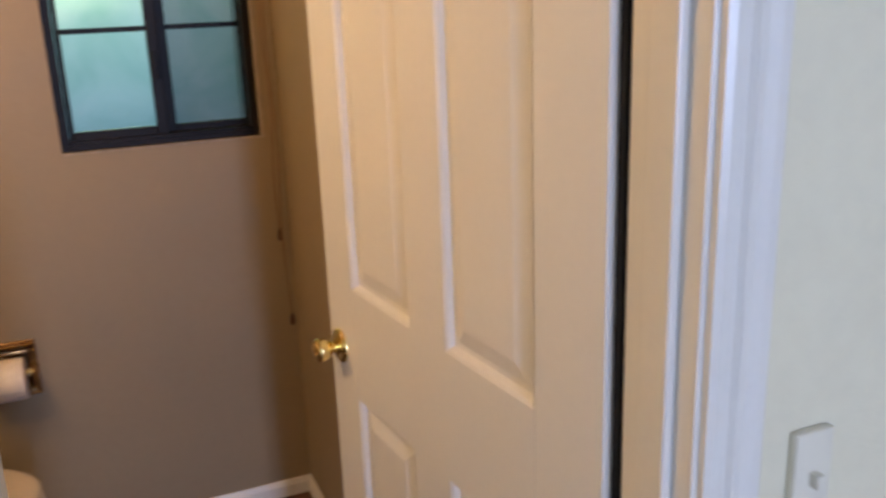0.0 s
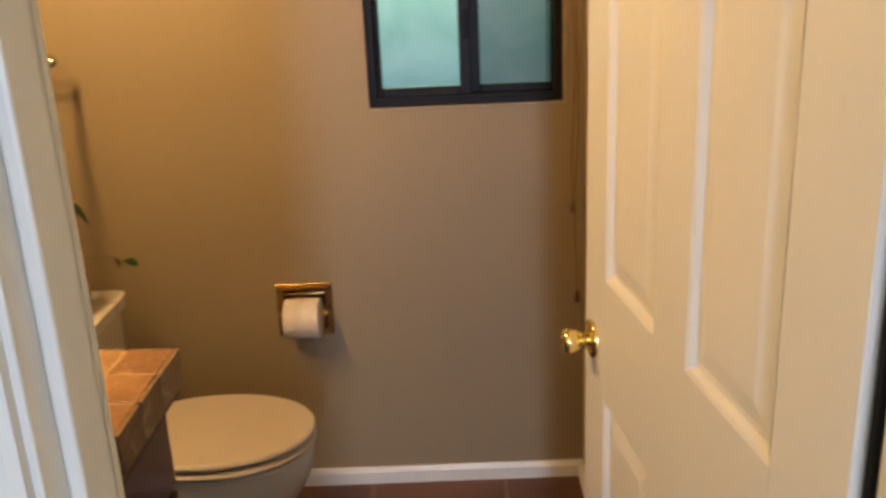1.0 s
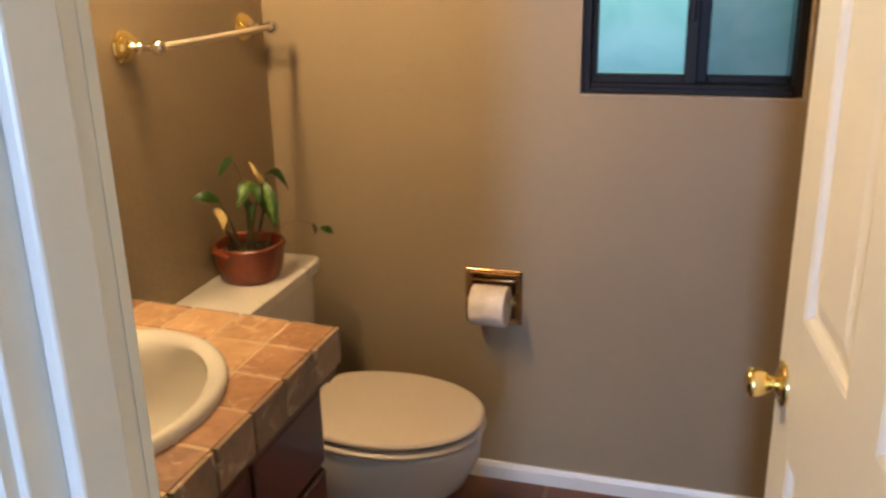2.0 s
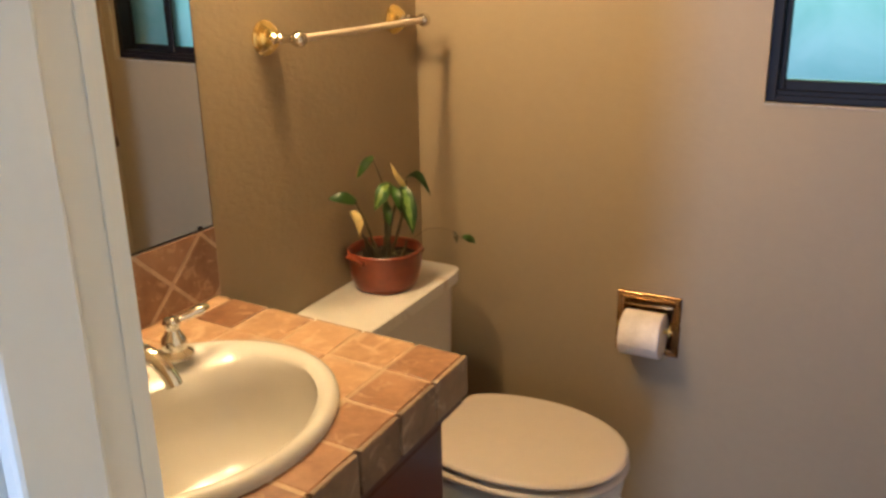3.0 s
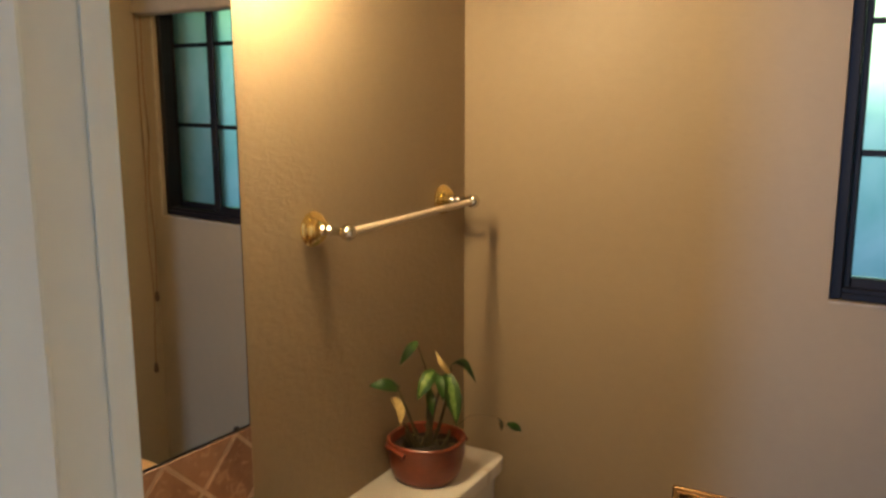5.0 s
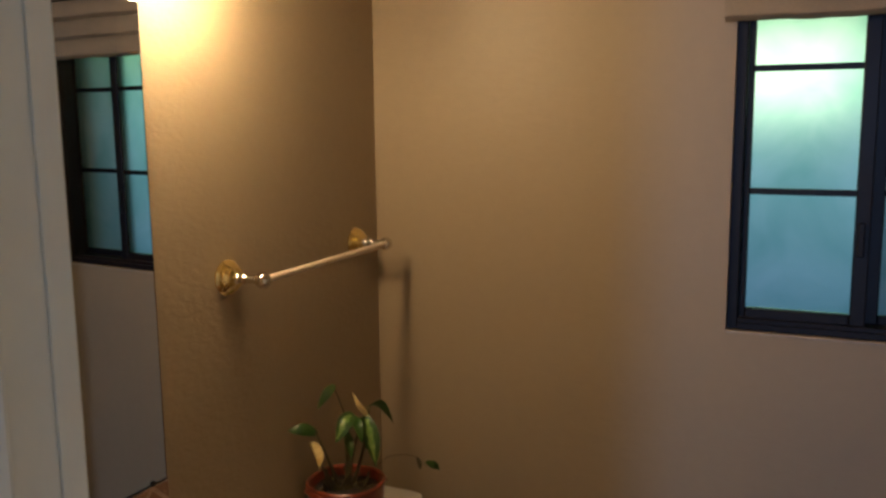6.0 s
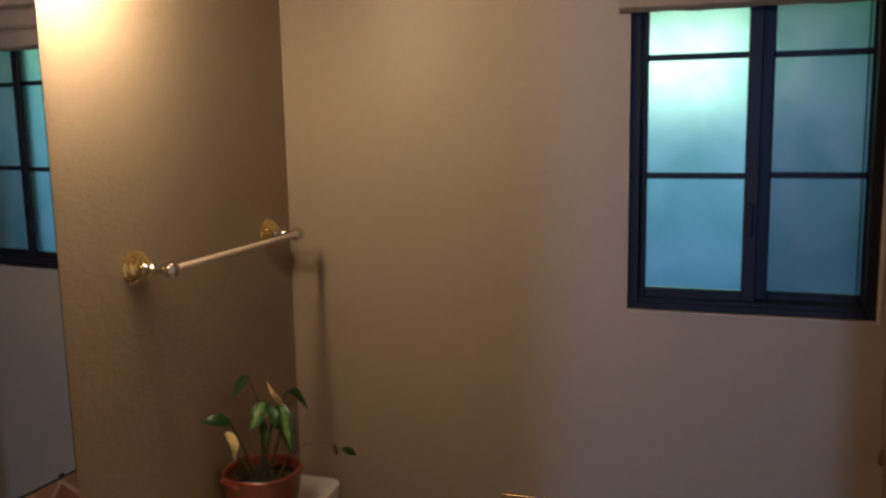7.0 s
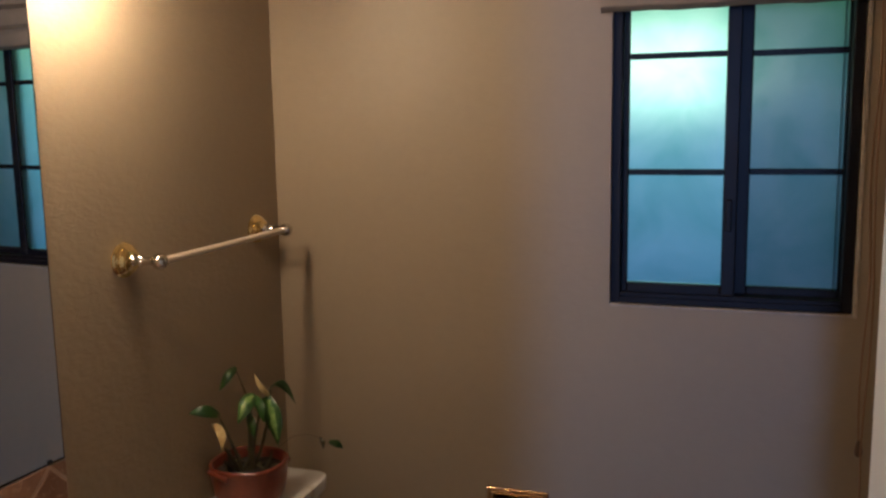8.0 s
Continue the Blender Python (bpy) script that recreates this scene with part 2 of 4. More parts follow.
MIRROR = material("silvered_mirror", (0.82, 0.85, 0.82), rough=0.02, metal=1.0, var=0.0, bump=0.0)
MIRROR.node_tree.links.remove(MIRROR.node_tree.nodes["Principled BSDF"].inputs["Roughness"].links[0])
MIRROR.node_tree.nodes["Principled BSDF"].inputs["Roughness"].default_value = 0.0
MIRROR.node_tree.links.remove(MIRROR.node_tree.nodes["Principled BSDF"].inputs["Normal"].links[0])
GLOBE = glowing("lit_globe_bulb", GLOW, BULB)
FROST, SCREEN, GARDEN = frosted(), screen_mesh(), outdoors()


# ---- mesh helpers ----
def mesh_object(name, bm, mat, smooth=False):
    me = bpy.data.meshes.new(name)
    bmesh.ops.recalc_face_normals(bm, faces=bm.faces)
    bm.to_mesh(me)
    bm.free()
    me.materials.append(mat)
    if smooth:
        for p in me.polygons:
            p.use_smooth = True
        me.set_sharp_from_angle(angle=radians(40))
    return new(name, me)


def part(name, bm, mat, parent, label="", smooth=True):
    ob = mesh_object(name, bm, mat, smooth)
    ob.parent = parent
    if label:
        ob["label"] = label
    return ob


def thing(name, label, category, at=(0, 0, 0), group="", kind=""):
    e = new(name)
    e.location = at
    e.empty_display_size = 0.05
    return tagged(e, label, category, group, kind)


def structure(name, bm, mat, label, category, smooth=False):
    return tagged(mesh_object(name, bm, mat, smooth), label, category, kind="structure")


def box(bm, a, b, bevel=0.0, seg=2):
    """A block from corner a to corner b, its edges rounded by bevel."""
    t = bmesh.new()
    bmesh.ops.create_cube(t, size=1)
    for v in t.verts:
        v.co = Vector([(a[i] + b[i]) / 2 + v.co[i] * (b[i] - a[i]) for i in range(3)])
    if bevel:
        bmesh.ops.bevel(t, geom=t.edges[:], offset=bevel, segments=seg, affect="EDGES", profile=0.5)
    join(bm, t)
    return bm


def join(bm, t, m=None):
    me = bpy.data.meshes.new("tmp")
    if m is not None:
        t.transform(m)
    t.to_mesh(me)
    t.free()
    bm.from_mesh(me)
    bpy.data.meshes.remove(me)


def loft(bm, rings, cap0=True, cap1=True, closed=True):
    """A skin over rings of points that have the same count."""
    rows = [[bm.verts.new(p) for p in r] for r in rings]
    n = len(rows[0])
    for a, b in zip(rows, rows[1:]):
        for i in range(n if closed else n - 1):
            j = (i + 1) % n
            bm.faces.new((a[i], a[j], b[j], b[i]))
    if cap0:
        bm.faces.new(rows[0][::-1])
    if cap1:
        bm.faces.new(rows[-1])
    return bm


def turned(bm, profile, n=28, m=None):
    """A lathe form about z from (radius, height) pairs, closed at both ends."""
    t = bmesh.new()
    loft(t, [[(r * math.cos(2 * math.pi * i / n), r * math.sin(2 * math.pi * i / n), z) for i in range(n)] for r, z in profile])
    join(bm, t, m)
    return bm


def tube(bm, pts, radii, n=12):
    """A round rod along points."""
    pts = [Vector(p) for p in pts]
    rings = []
    up = Vector((0.13, 0.21, 0.97)).normalized()
    for i, p in enumerate(pts):
        d = (pts[min(i + 1, len(pts) - 1)] - pts[max(i - 1, 0)]).normalized()
        s = d.cross(up)
        s = s.normalized() if s.length > 1e-4 else Vector((1, 0, 0))
        u = s.cross(d)
        r = radii[i] if isinstance(radii, (list, tuple)) else radii
        rings.append([p + r * (math.cos(2 * math.pi * k / n) * s + math.sin(2 * math.pi * k / n) * u) for k in range(n)])
    return loft(bm, rings)


def oval(cx, cy, z, rx, ry, n=40, power=2.0, squeeze=0.0):
    """A superellipse ring; squeeze narrows it towards +x."""
    out = []
    for i in range(n):
        a = 2 * math.pi * i / n
        c, s = math.cos(a), math.sin(a)
        x = math.copysign(abs(c) ** (2 / power), c)
        y = math.copysign(abs(s) ** (2 / power), s)
        out.append((cx + rx * x, cy + ry * y * (1 - squeeze * max(0, x) ** 2), z))
    return out


X_AXIS = Matrix.Rotation(radians(90), 4, "Y")

# ---- the room ----
RW = 1.400            # inner face of the wall beside the window
DY0, DY1 = -1.674, -1.792   # bathroom and hallway faces of the doorway wall
JL, JR = 0.773, 1.375     # doorway jambs
HEAD = 2.04
CZ = 2.42
WX0, WX1, WZ0, WZ1 = 0.840, 1.345, 1.112, 1.925

bm = bmesh.new()
RX0, RX1, RZ0, RZ1 = 0.624 - 0.064, 0.624 + 0.064, 0.562 - 0.064, 0.562 + 0.064
for a, b in (((-0.12, 0, 0), (RX0, 0.14, CZ)), ((RX1, 0, 0), (WX0, 0.14, CZ)), ((RX0, 0, 0), (RX1, 0.14, RZ0)), ((RX0, 0, RZ1), (RX1, 0.14, CZ)), ((WX1, 0, 0), (1.75, 0.14, CZ)), ((WX0, 0, 0), (WX1, 0.14, WZ0)), ((WX0, 0, WZ1), (WX1, 0.14, CZ))):
    box(bm, a, b)
structure("wall_back", bm, PAINT, "tan painted plaster wall with a window opening", "wall")
KINK, SKEW = -0.795, radians(3.5)      # from here to the doorway the wall runs out of square
bm = bmesh.new()
xk = math.tan(SKEW) * (DY1 - KINK)
loft(bm, [[(-0.16, DY1, z), (xk, DY1, z), (0, KINK, z), (0, 0, z), (-0.16, 0, z)] for z in (0, CZ)])
structure("wall_left", bm, TROWELLED, "tan trowelled plaster wall behind the vanity", "wall")
bm = bmesh.new()
box(bm, (RW, DY0, 0), (1.75, 0, CZ))
structure("wall_right", bm, PAINT, "plain tan painted plaster wall", "wall")
bm = bmesh.new()
ym = -1.684
box(bm, (-0.12, ym, 0), (JL - 0.03, DY0, CZ))
box(bm, (JR + 0.03, ym, 0), (1.75, DY0, CZ))
box(bm, (JL - 0.03, ym, HEAD + 0.03), (JR + 0.03, DY0, CZ))
structure("wall_doorway", bm, PAINT, "tan bathroom side of the doorway wall", "wall")
bm = bmesh.new()
box(bm, (-0.3, DY1, 0), (JL - 0.03, ym, CZ))
box(bm, (JR + 0.03, DY1, 0), (2.0, ym, CZ))
box(bm, (JL - 0.03, DY1, HEAD + 0.03), (JR + 0.03, ym, CZ))
structure("wall_hall_doorway", bm, HALL_PAINT, "cream painted hallway wall round the doorway", "wall")
structure("ceiling", box(bmesh.new(), (-0.16, DY1, CZ), (1.75, 0.14, CZ + 0.1)), CEIL_TAN, "tan painted textured ceiling", "ceiling")

# hallway behind the camera, with the window that lights it
structure("wall_hall_left", box(bmesh.new(), (-0.4, -6.3, 0), (-0.3, DY1, CZ)), HALL_PAINT, "cream hallway wall", "wall")
structure("wall_hall_right", box(bmesh.new(), (2.0, -6.3, 0), (2.1, DY1, CZ)), HALL_PAINT, "cream hallway wall", "wall")
bm = bmesh.new()
HX0, HX1, HZ0, HZ1 = 0.80, 1.42, 0.7, 2.3
for a, b in (((-0.4, -6.3, 0), (HX0, -6.2, CZ)), ((HX1, -6.3, 0), (2.1, -6.2, CZ)), ((HX0, -6.3, 0), (HX1, -6.2, HZ0)), ((HX0, -6.3, HZ1), (HX1, -6.2, CZ))):
    box(bm, a, b)
structure("wall_hall_back", bm, HALL_PAINT, "cream hallway wall with a window opening", "wall")
structure("ceiling_hall", box(bmesh.new(), (-0.4, -6.3, CZ), (2.1, DY1, CZ + 0.1)), CEIL, "off-white hallway ceiling", "ceiling")
structure("floor_hall", box(bmesh.new(), (-0.4, -6.3, -0.1), (2.1, DY1, -0.004)), WOODFLOOR, "brown wooden hallway floor", "floor")

# ---- baseboards ----
def baseboard(name, a, b, nx, ny, h=0.051):
    """A moulded skirting from a to b whose face points along (nx, ny)."""
    prof = [(0, 0), (0.013, 0), (0.013, h * 0.72), (0.009, h * 0.86), (0.006, h), (0, h)]
    bm = bmesh.new()
    loft(bm, [[(p[0] + nx * d, p[1] + ny * d, z) for d, z in prof] for p in (a, b)])
    return structure(name, bm, WHITE, "white painted wooden baseboard", "baseboard")


baseboard("baseboard", (0.0, 0), (RW, 0), 0, -1)
baseboard("baseboard", (RW, -0.013), (RW, DY0), -1, 0)
baseboard("baseboard", (JR + 0.1, DY1), (2.0, DY1), 0, -1, 0.09)
baseboard("baseboard", (-0.3, DY1), (JL - 0.1, DY1), 0, -1, 0.09)

# ---- doorway frame and door ----
def casing(bm, x0, side, y, z1):
    """Moulded upright on the wall face y, from the jamb edge x0 outwards."""
    prof = [(0.0, 0), (0.0, 0.010), (0.008, 0.013), (0.017, 0.0115), (0.024, 0.0115), (0.030, 0.017), (0.040, 0.0155), (0.052, 0.0185), (0.062, 0.018), (0.068, 0.013), (0.070, 0)]
    loft(bm, [[(x0 + side * d, y - h, z) for d, h in prof] for z in (0, z1)])
    return bm


frame_ob = thing("door_frame", "white painted wooden door frame with moulded casing", "door frame", (JL, DY0, 0), kind="structure")


def fpart(name, bm, mat=WHITE, label=""):
    ob = part(name, bm, mat, frame_ob, label, smooth=False)
    ob.matrix_parent_inverse = Matrix.Translation(frame_ob.location).inverted()
    return ob


fpart("jamb", box(bmesh.new(), (JL - 0.03, DY1, 0), (JL, DY0, HEAD), 0.002))
fpart("jamb", box(bmesh.new(), (JR, DY1, 0), (JR + 0.03, DY0, HEAD), 0.002))
fpart("head_jamb", box(bmesh.new(), (JL - 0.03, DY1, HEAD), (JR + 0.03, DY0, HEAD + 0.03), 0.002))
fpart("door_stop", box(bmesh.new(), (JL, DY1 + 0.03, 0), (JL + 0.012, DY0 - 0.042, HEAD), 0.003))
fpart("door_stop", box(bmesh.new(), (JR - 0.012, DY1 + 0.03, 0), (JR, DY0 - 0.042, HEAD), 0.003))
fpart("door_stop", box(bmesh.new(), (JL, DY1 + 0.03, HEAD - 0.012), (JR, DY0 - 0.042, HEAD), 0.003))
# added black strip: paints the dark gap between door and hinge jamb
fpart("gap_strip", box(bmesh.new(), (JR - 0.006, DY0, 0.0), (JR + 0.022, DY0 + 0.011, HEAD), 0.002), GAP_BLACK, "black strip that darkens the gap at the hinge jamb")
fpart("edge_bead", box(bmesh.new(), (JL, DY0 - 0.014, 0), (JL + 0.001, DY0 - 0.008, HEAD), 0.0004, 1))
fpart("casing", casing(bmesh.new(), JL - 0.006, -1, DY1, HEAD + 0.07))
fpart("casing", casing(bmesh.new(), JR + 0.006, 1, DY1, HEAD + 0.07))
hb = bmesh.new()
box(hb, (JL - 0.076, DY1 - 0.018, HEAD + 0.006), (JR + 0.076, DY1, HEAD + 0.076), 0.004)
fpart("head_casing", hb)
fpart("casing", box(bmesh.new(), (JL - 0.085, DY0, 0.0), (JL - 0.025, DY0 + 0.012, HEAD + 0.07), 0.004))

DOOR_W, DOOR_T, DOOR_H, SWING = 0.790, 0.035, 2.02, 83.4
door = thing("door_1", "white painted six-panel door standing open", "door", (1.393, DY0 + 0.014, 0.008), kind="structure")
door.rotation_euler = (0, 0, radians(-SWING))
# in the door's own space: -x runs from the hinges to the latch, -y is the face towards the hallway


def door_leaf():
    """Stiles and rails with the six panel fields left open."""
    stile, hang, mull = 0.112, 0.131, 0.112       # latch stile, hinge stile, middle
    pw = (DOOR_W - stile - hang - mull) / 2
    rows = [(0.20, 0.758), (0.966, 1.57), (1.67, 1.89)]
    cols = [(-hang - pw, -hang), (-DOOR_W + stile, -DOOR_W + stile + pw)]
    bm = bmesh.new()
    t0, t1 = -DOOR_T, 0.0
    e = 0.0015
    box(bm, (-DOOR_W, t0, 0), (-DOOR_W + stile, t1, DOOR_H), e, 1)
    box(bm, (-hang, t0, 0), (0, t1, DOOR_H), e, 1)
    zs = [0] + [z for r in rows for z in r] + [DOOR_H]
    for i in range(0, len(zs), 2):
        box(bm, (-DOOR_W + stile, t0, zs[i]), (-hang, t1, zs[i + 1]))
    for z0, z1 in rows:
        box(bm, (-hang - pw - mull, t0, z0), (-hang - pw, t1, z1))
    part("leaf", bm, WHITE, door, smooth=False)
    for z0, z1 in rows:
        for x0, x1 in cols:
            bm = bmesh.new()
            # ovolo step, flat sunk margin, then the raised field with its slope
            for sgn, y in ((1, t0), (-1, t1)):
                rings = []
                for inset, depth in ((0, 0.0), (0.006, 0.003), (0.012, 0.010), (0.020, 0.0105), (0.045, 0.004), (0.049, 0.0035)):
                    yy = y + sgn * depth
                    rings.append([(x0 + inset, yy, z0 + inset), (x1 - inset, yy, z0 + inset), (x1 - inset, yy, z1 - inset), (x0 + inset, yy, z1 - inset)])
                loft(bm, rings, cap0=False)
            part("panel", bm, WHITE, door, smooth=False)


door_leaf()
KX, KZ = -DOOR_W + 0.046, 0.840


def door_knob(side):
    y0 = -DOOR_T if side < 0 else 0.0
    m = Matrix.Translation((KX, y0, KZ)) @ Matrix.Rotation(radians(90 if side < 0 else -90), 4, "X")
    prof = [(0.010, 0.008), (0.0095, 0.016), (0.011, 0.020), (0.0145, 0.024), (0.0185, 0.030), (0.0212, 0.038), (0.0222, 0.044), (0.0212, 0.049), (0.0175, 0.052), (0.0145, 0.0515), (0.009, 0.054), (0.0, 0.0545)]
    bm = bmesh.new()
    turned(bm, prof[:-1], 28, m)
    k = part("door_knob", bm, BRASS, door, "polished brass door knob")
    bm = bmesh.new()
    turned(bm, [(0.033, 0.0), (0.033, 0.003), (0.031, 0.006), (0.026, 0.008), (0.018, 0.009), (0.013, 0.013), (0.011, 0.014)], 32, m)
    part("rosette", bm, BRASS, k)


door_knob(-1)
door_knob(1)
for hz in (0.22, 1.75):
    bm = bmesh.new()
    turned(bm, [(0.006, 0), (0.006, 0.088)], 12, Matrix.Translation((0.004, 0.004, hz)))
    box(bm, (-0.0012, -0.034, hz), (0.0012, 0.0, hz + 0.088))
    part("hinge", bm, BRASS, door, "brass butt hinge")
bm = bmesh.new()
box(bm, (-DOOR_W - 0.0015, -0.029, KZ - 0.028), (-DOOR_W + 0.001, -0.006, KZ + 0.028), 0.0005, 1)
part("latch_plate", bm, BRASS, door)

# light switch on the hallway wall
sw = thing("light_switch", "cream plastic light switch on the cream wall", "light switch", (1.522, DY1, 0.972))
part("cover_plate", box(bmesh.new(), (-0.025, -0.012, -0.058), (0.025, 0, 0.058), 0.003), PLASTIC, sw)
tg = bmesh.new()
box(tg, (-0.005, -0.024, -0.004), (0.005, -0.011, 0.012), 0.0015)
part("toggle", tg, PLASTIC, sw)

# ---- window ----
win = thing("window_1", "dark bronze aluminium sliding window with frosted panes", "window", (WX0, 0.0, WZ0), kind="structure")


def wpart(name, bm, mat, label="", parent=None, smooth=False):
    ob = part(name, bm, mat, parent or win, label, smooth)
    if parent is None:
        ob.matrix_parent_inverse = Matrix.Translation(win.location).inverted()
    return ob


fw = 0.022
for a, b in (((WX0, 0.012, WZ0), (WX0 + fw, 0.085, WZ1)), ((WX1 - fw, 0.012, WZ0), (WX1, 0.085, WZ1)), ((WX0 + fw, 0.012, WZ0), (WX1 - fw, 0.085, WZ0 + 0.026)), ((WX0 + fw, 0.012, WZ1 - fw), (WX1 - fw, 0.085, WZ1))):
    wpart("window_frame", box(bmesh.new(), a, b, 0.002, 1), BRONZE)
wpart("track_rail", box(bmesh.new(), (WX0 + fw, 0.006, WZ0 + 0.002), (WX1 - fw, 0.014, WZ0 + 0.016), 0.001, 1), BRONZE)


def sash(x0, x1, y0, y1, wl, wr, z0, label):
    """One sash: stiles, rails, two glazing bars and three panes."""
    z1 = WZ1 - fw - 0.001
    s = wpart("sash", box(bmesh.new(), (x0, y0, z0), (x0 + wl, y1, z1), 0.003, 2), BRONZE, label)

    def sub(name, bm, mat):
        return part(name, bm, mat, s, smooth=False)

    sub("stile", box(bmesh.new(), (x1 - wr, y0, z0), (x1, y1, z1), 0.003, 2), BRONZE)
    sub("rail", box(bmesh.new(), (x0 + wl, y0, z0), (x1 - wr, y1, z0 + 0.026), 0.003, 2), BRONZE)
    sub("rail", box(bmesh.new(), (x0 + wl, y0, z1 - 0.022), (x1 - wr, y1, z1), 0.003, 2), BRONZE)
    ym_ = (y0 + y1) / 2
    cuts = [z0 + 0.026, 1.408, 1.661, z1 - 0.022]
    for z in cuts[1:3]:
        sub("glazing_bar", box(bmesh.new(), (x0 + wl, ym_ - 0.007, z - 0.0065), (x1 - wr, ym_ + 0.007, z + 0.0065), 0.001, 1), BRONZE)
    for a, b in zip(cuts, cuts[1:]):
        p = sub("pane", box(bmesh.new(), (x0 + wl - 0.004, ym_ - 0.002, a + 0.002), (x1 - wr + 0.004, ym_ + 0.002, b - 0.002)), FROST)
        p.visible_shadow = False
    return s


sash(WX0 + fw + 0.001, 1.109, 0.022, 0.042, 0.013, 0.030, WZ0 + 0.020, "inner sliding sash with bright frosted panes")
sash(1.099, WX1 - fw - 0.001, 0.052, 0.072, 0.034, 0.004, WZ0 + 0.016, "outer fixed sash, darker behind an insect screen")
wpart("insect_screen", box(bmesh.new(), (1.112, 0.0775, WZ0 + 0.027), (WX1 - fw, 0.0785, WZ1 - fw - 0.002)), SCREEN).visible_shadow = False
wpart("screen_frame", box(bmesh.new(), (WX1 - fw - 0.012, 0.0745, WZ0 + 0.027), (WX1 - fw - 0.008, 0.0765, WZ1 - fw - 0.002)), BRONZE)
for a, b in (((WX0, -0.003, WZ0 - 0.006), (WX1, 0.008, WZ0 - 0.0005)), ((WX1 + 0.0005, -0.003, WZ0 - 0.006), (WX1 + 0.009, 0.008, WZ1))):
    wpart("caulk_bead", box(bmesh.new(), a, b, 0.0015, 2), CAULK, "pale caulk along the frame")
lb = bmesh.new()
box(lb, (1.085, 0.014, 1.28), (1.099, 0.023, 1.35), 0.003)
wpart("latch", lb, BRONZE)

bd = structure("backdrop", box(bmesh.new(), (-1.6, 1.30, -0.3), (4.2, 1.32, 4.0)), GARDEN, "blurred garden foliage and sky outside the window", "backdrop")
structure("ground", box(bmesh.new(), (-60, -60, -0.3), (60, 60, -0.25)), SOIL, "bare earth around the house", "ground")

# ---- folded shade over the window ----
shade = thing("roman_shade", "brown fabric shade drawn up into folds over the window", "window shade", (1.103, 0, 1.755))
for i in range(3):
    bm = bmesh.new()
    z = 1.800 + i * 0.057
    d = 0.045 - 0.004 * (i % 2)
    prof = [(0.0, 0.0), (d * 0.6, -0.004), (d, 0.006), (d * 1.04, 0.034), (d * 0.75, 0.053), (0.0, 0.054)]
    n = 24
    rings = []
    for k in range(n + 1):
        x = -0.283 + 0.566 * k / n
        sag = 0.0008 * math.sin(k * 1.7 + i) + 0.0012 * math.sin(k * 0.6 + i)
        rings.append([(x, -p - 0.002, z - 1.80 + q + (sag if j in (1, 2, 3) else sag * 0.6)) for j, (p, q) in enumerate(prof)])
    loft(bm, rings)
    part("fold", bm, FABRIC, shade)
part("headrail", box(bmesh.new(), (-0.283, -0.04, 0.172), (0.283, -0.001, 0.205), 0.003), FABRIC, shade)
cords = thing("pull_cord", "two tan pull cords with dark wooden tassels hanging beside the window", "cord", (1.366, -0.03, 1.755))
for k, (dx, dy, zb) in enumerate(((0.0, 0.0, 0.838), (0.007, -0.014, 0.588))):
    pts = [(dx + 0.004 * math.sin(i * 0.9 + k), dy + 0.003 * math.sin(i * 1.3), 0.01 + (zb - 1.765) * i / 14) for i in range(15)]
    c = part("cord", tube(bmesh.new(), pts, 0.0023, 8), CORD, cords)
    bm = bmesh.new()
    e = pts[-1]
    turned(bm, [(0.003, 0.014), (0.005, 0.009), (0.007, 0.0), (0.0086, -0.009), (0.008, -0.016), (0.005, -0.021)], 14, Matrix.Translation(e))
    part("tassel", bm, TASSEL, c, "dark wooden tassel")

# ---- vanity ----
CX, CY0, CY1, CTZ = 0.537, -0.832, -1.670, 0.820    # counter front, end towards the toilet, end at the doorway wall, top
vanity = thing("vanity_cabinet", "dark cherry wooden vanity cabinet under the tiled counter", "cabinet", (0.27, -1.25, 0))


def vpart(name, bm, mat=CHERRY, parent=None, label="", smooth=False):
    ob = part(name, bm, mat, parent or vanity, label, smooth)
    if parent is None:
        ob.matrix_parent_inverse = Matrix.Translation(vanity.location).inverted()
    return ob


body = bmesh.new()
box(body, (0.003, CY0 - 0.038, 0.09), (0.497, CY0 - 0.02, 0.735), 0.001, 1)
box(body, (0.003, CY1, 0.09), (0.479, CY0 - 0.038, 0.11))
box(body, (0.479, CY1, 0.09), (0.497, CY0 - 0.038, 0.735))
vpart("body", body)
vpart("toe_kick", box(bmesh.new(), (0.003, CY1, 0.0), (0.432, CY0 - 0.03, 0.09)))
ys = [CY0 - 0.03, CY0 - 0.29, CY0 - 0.56, CY1 + 0.02]
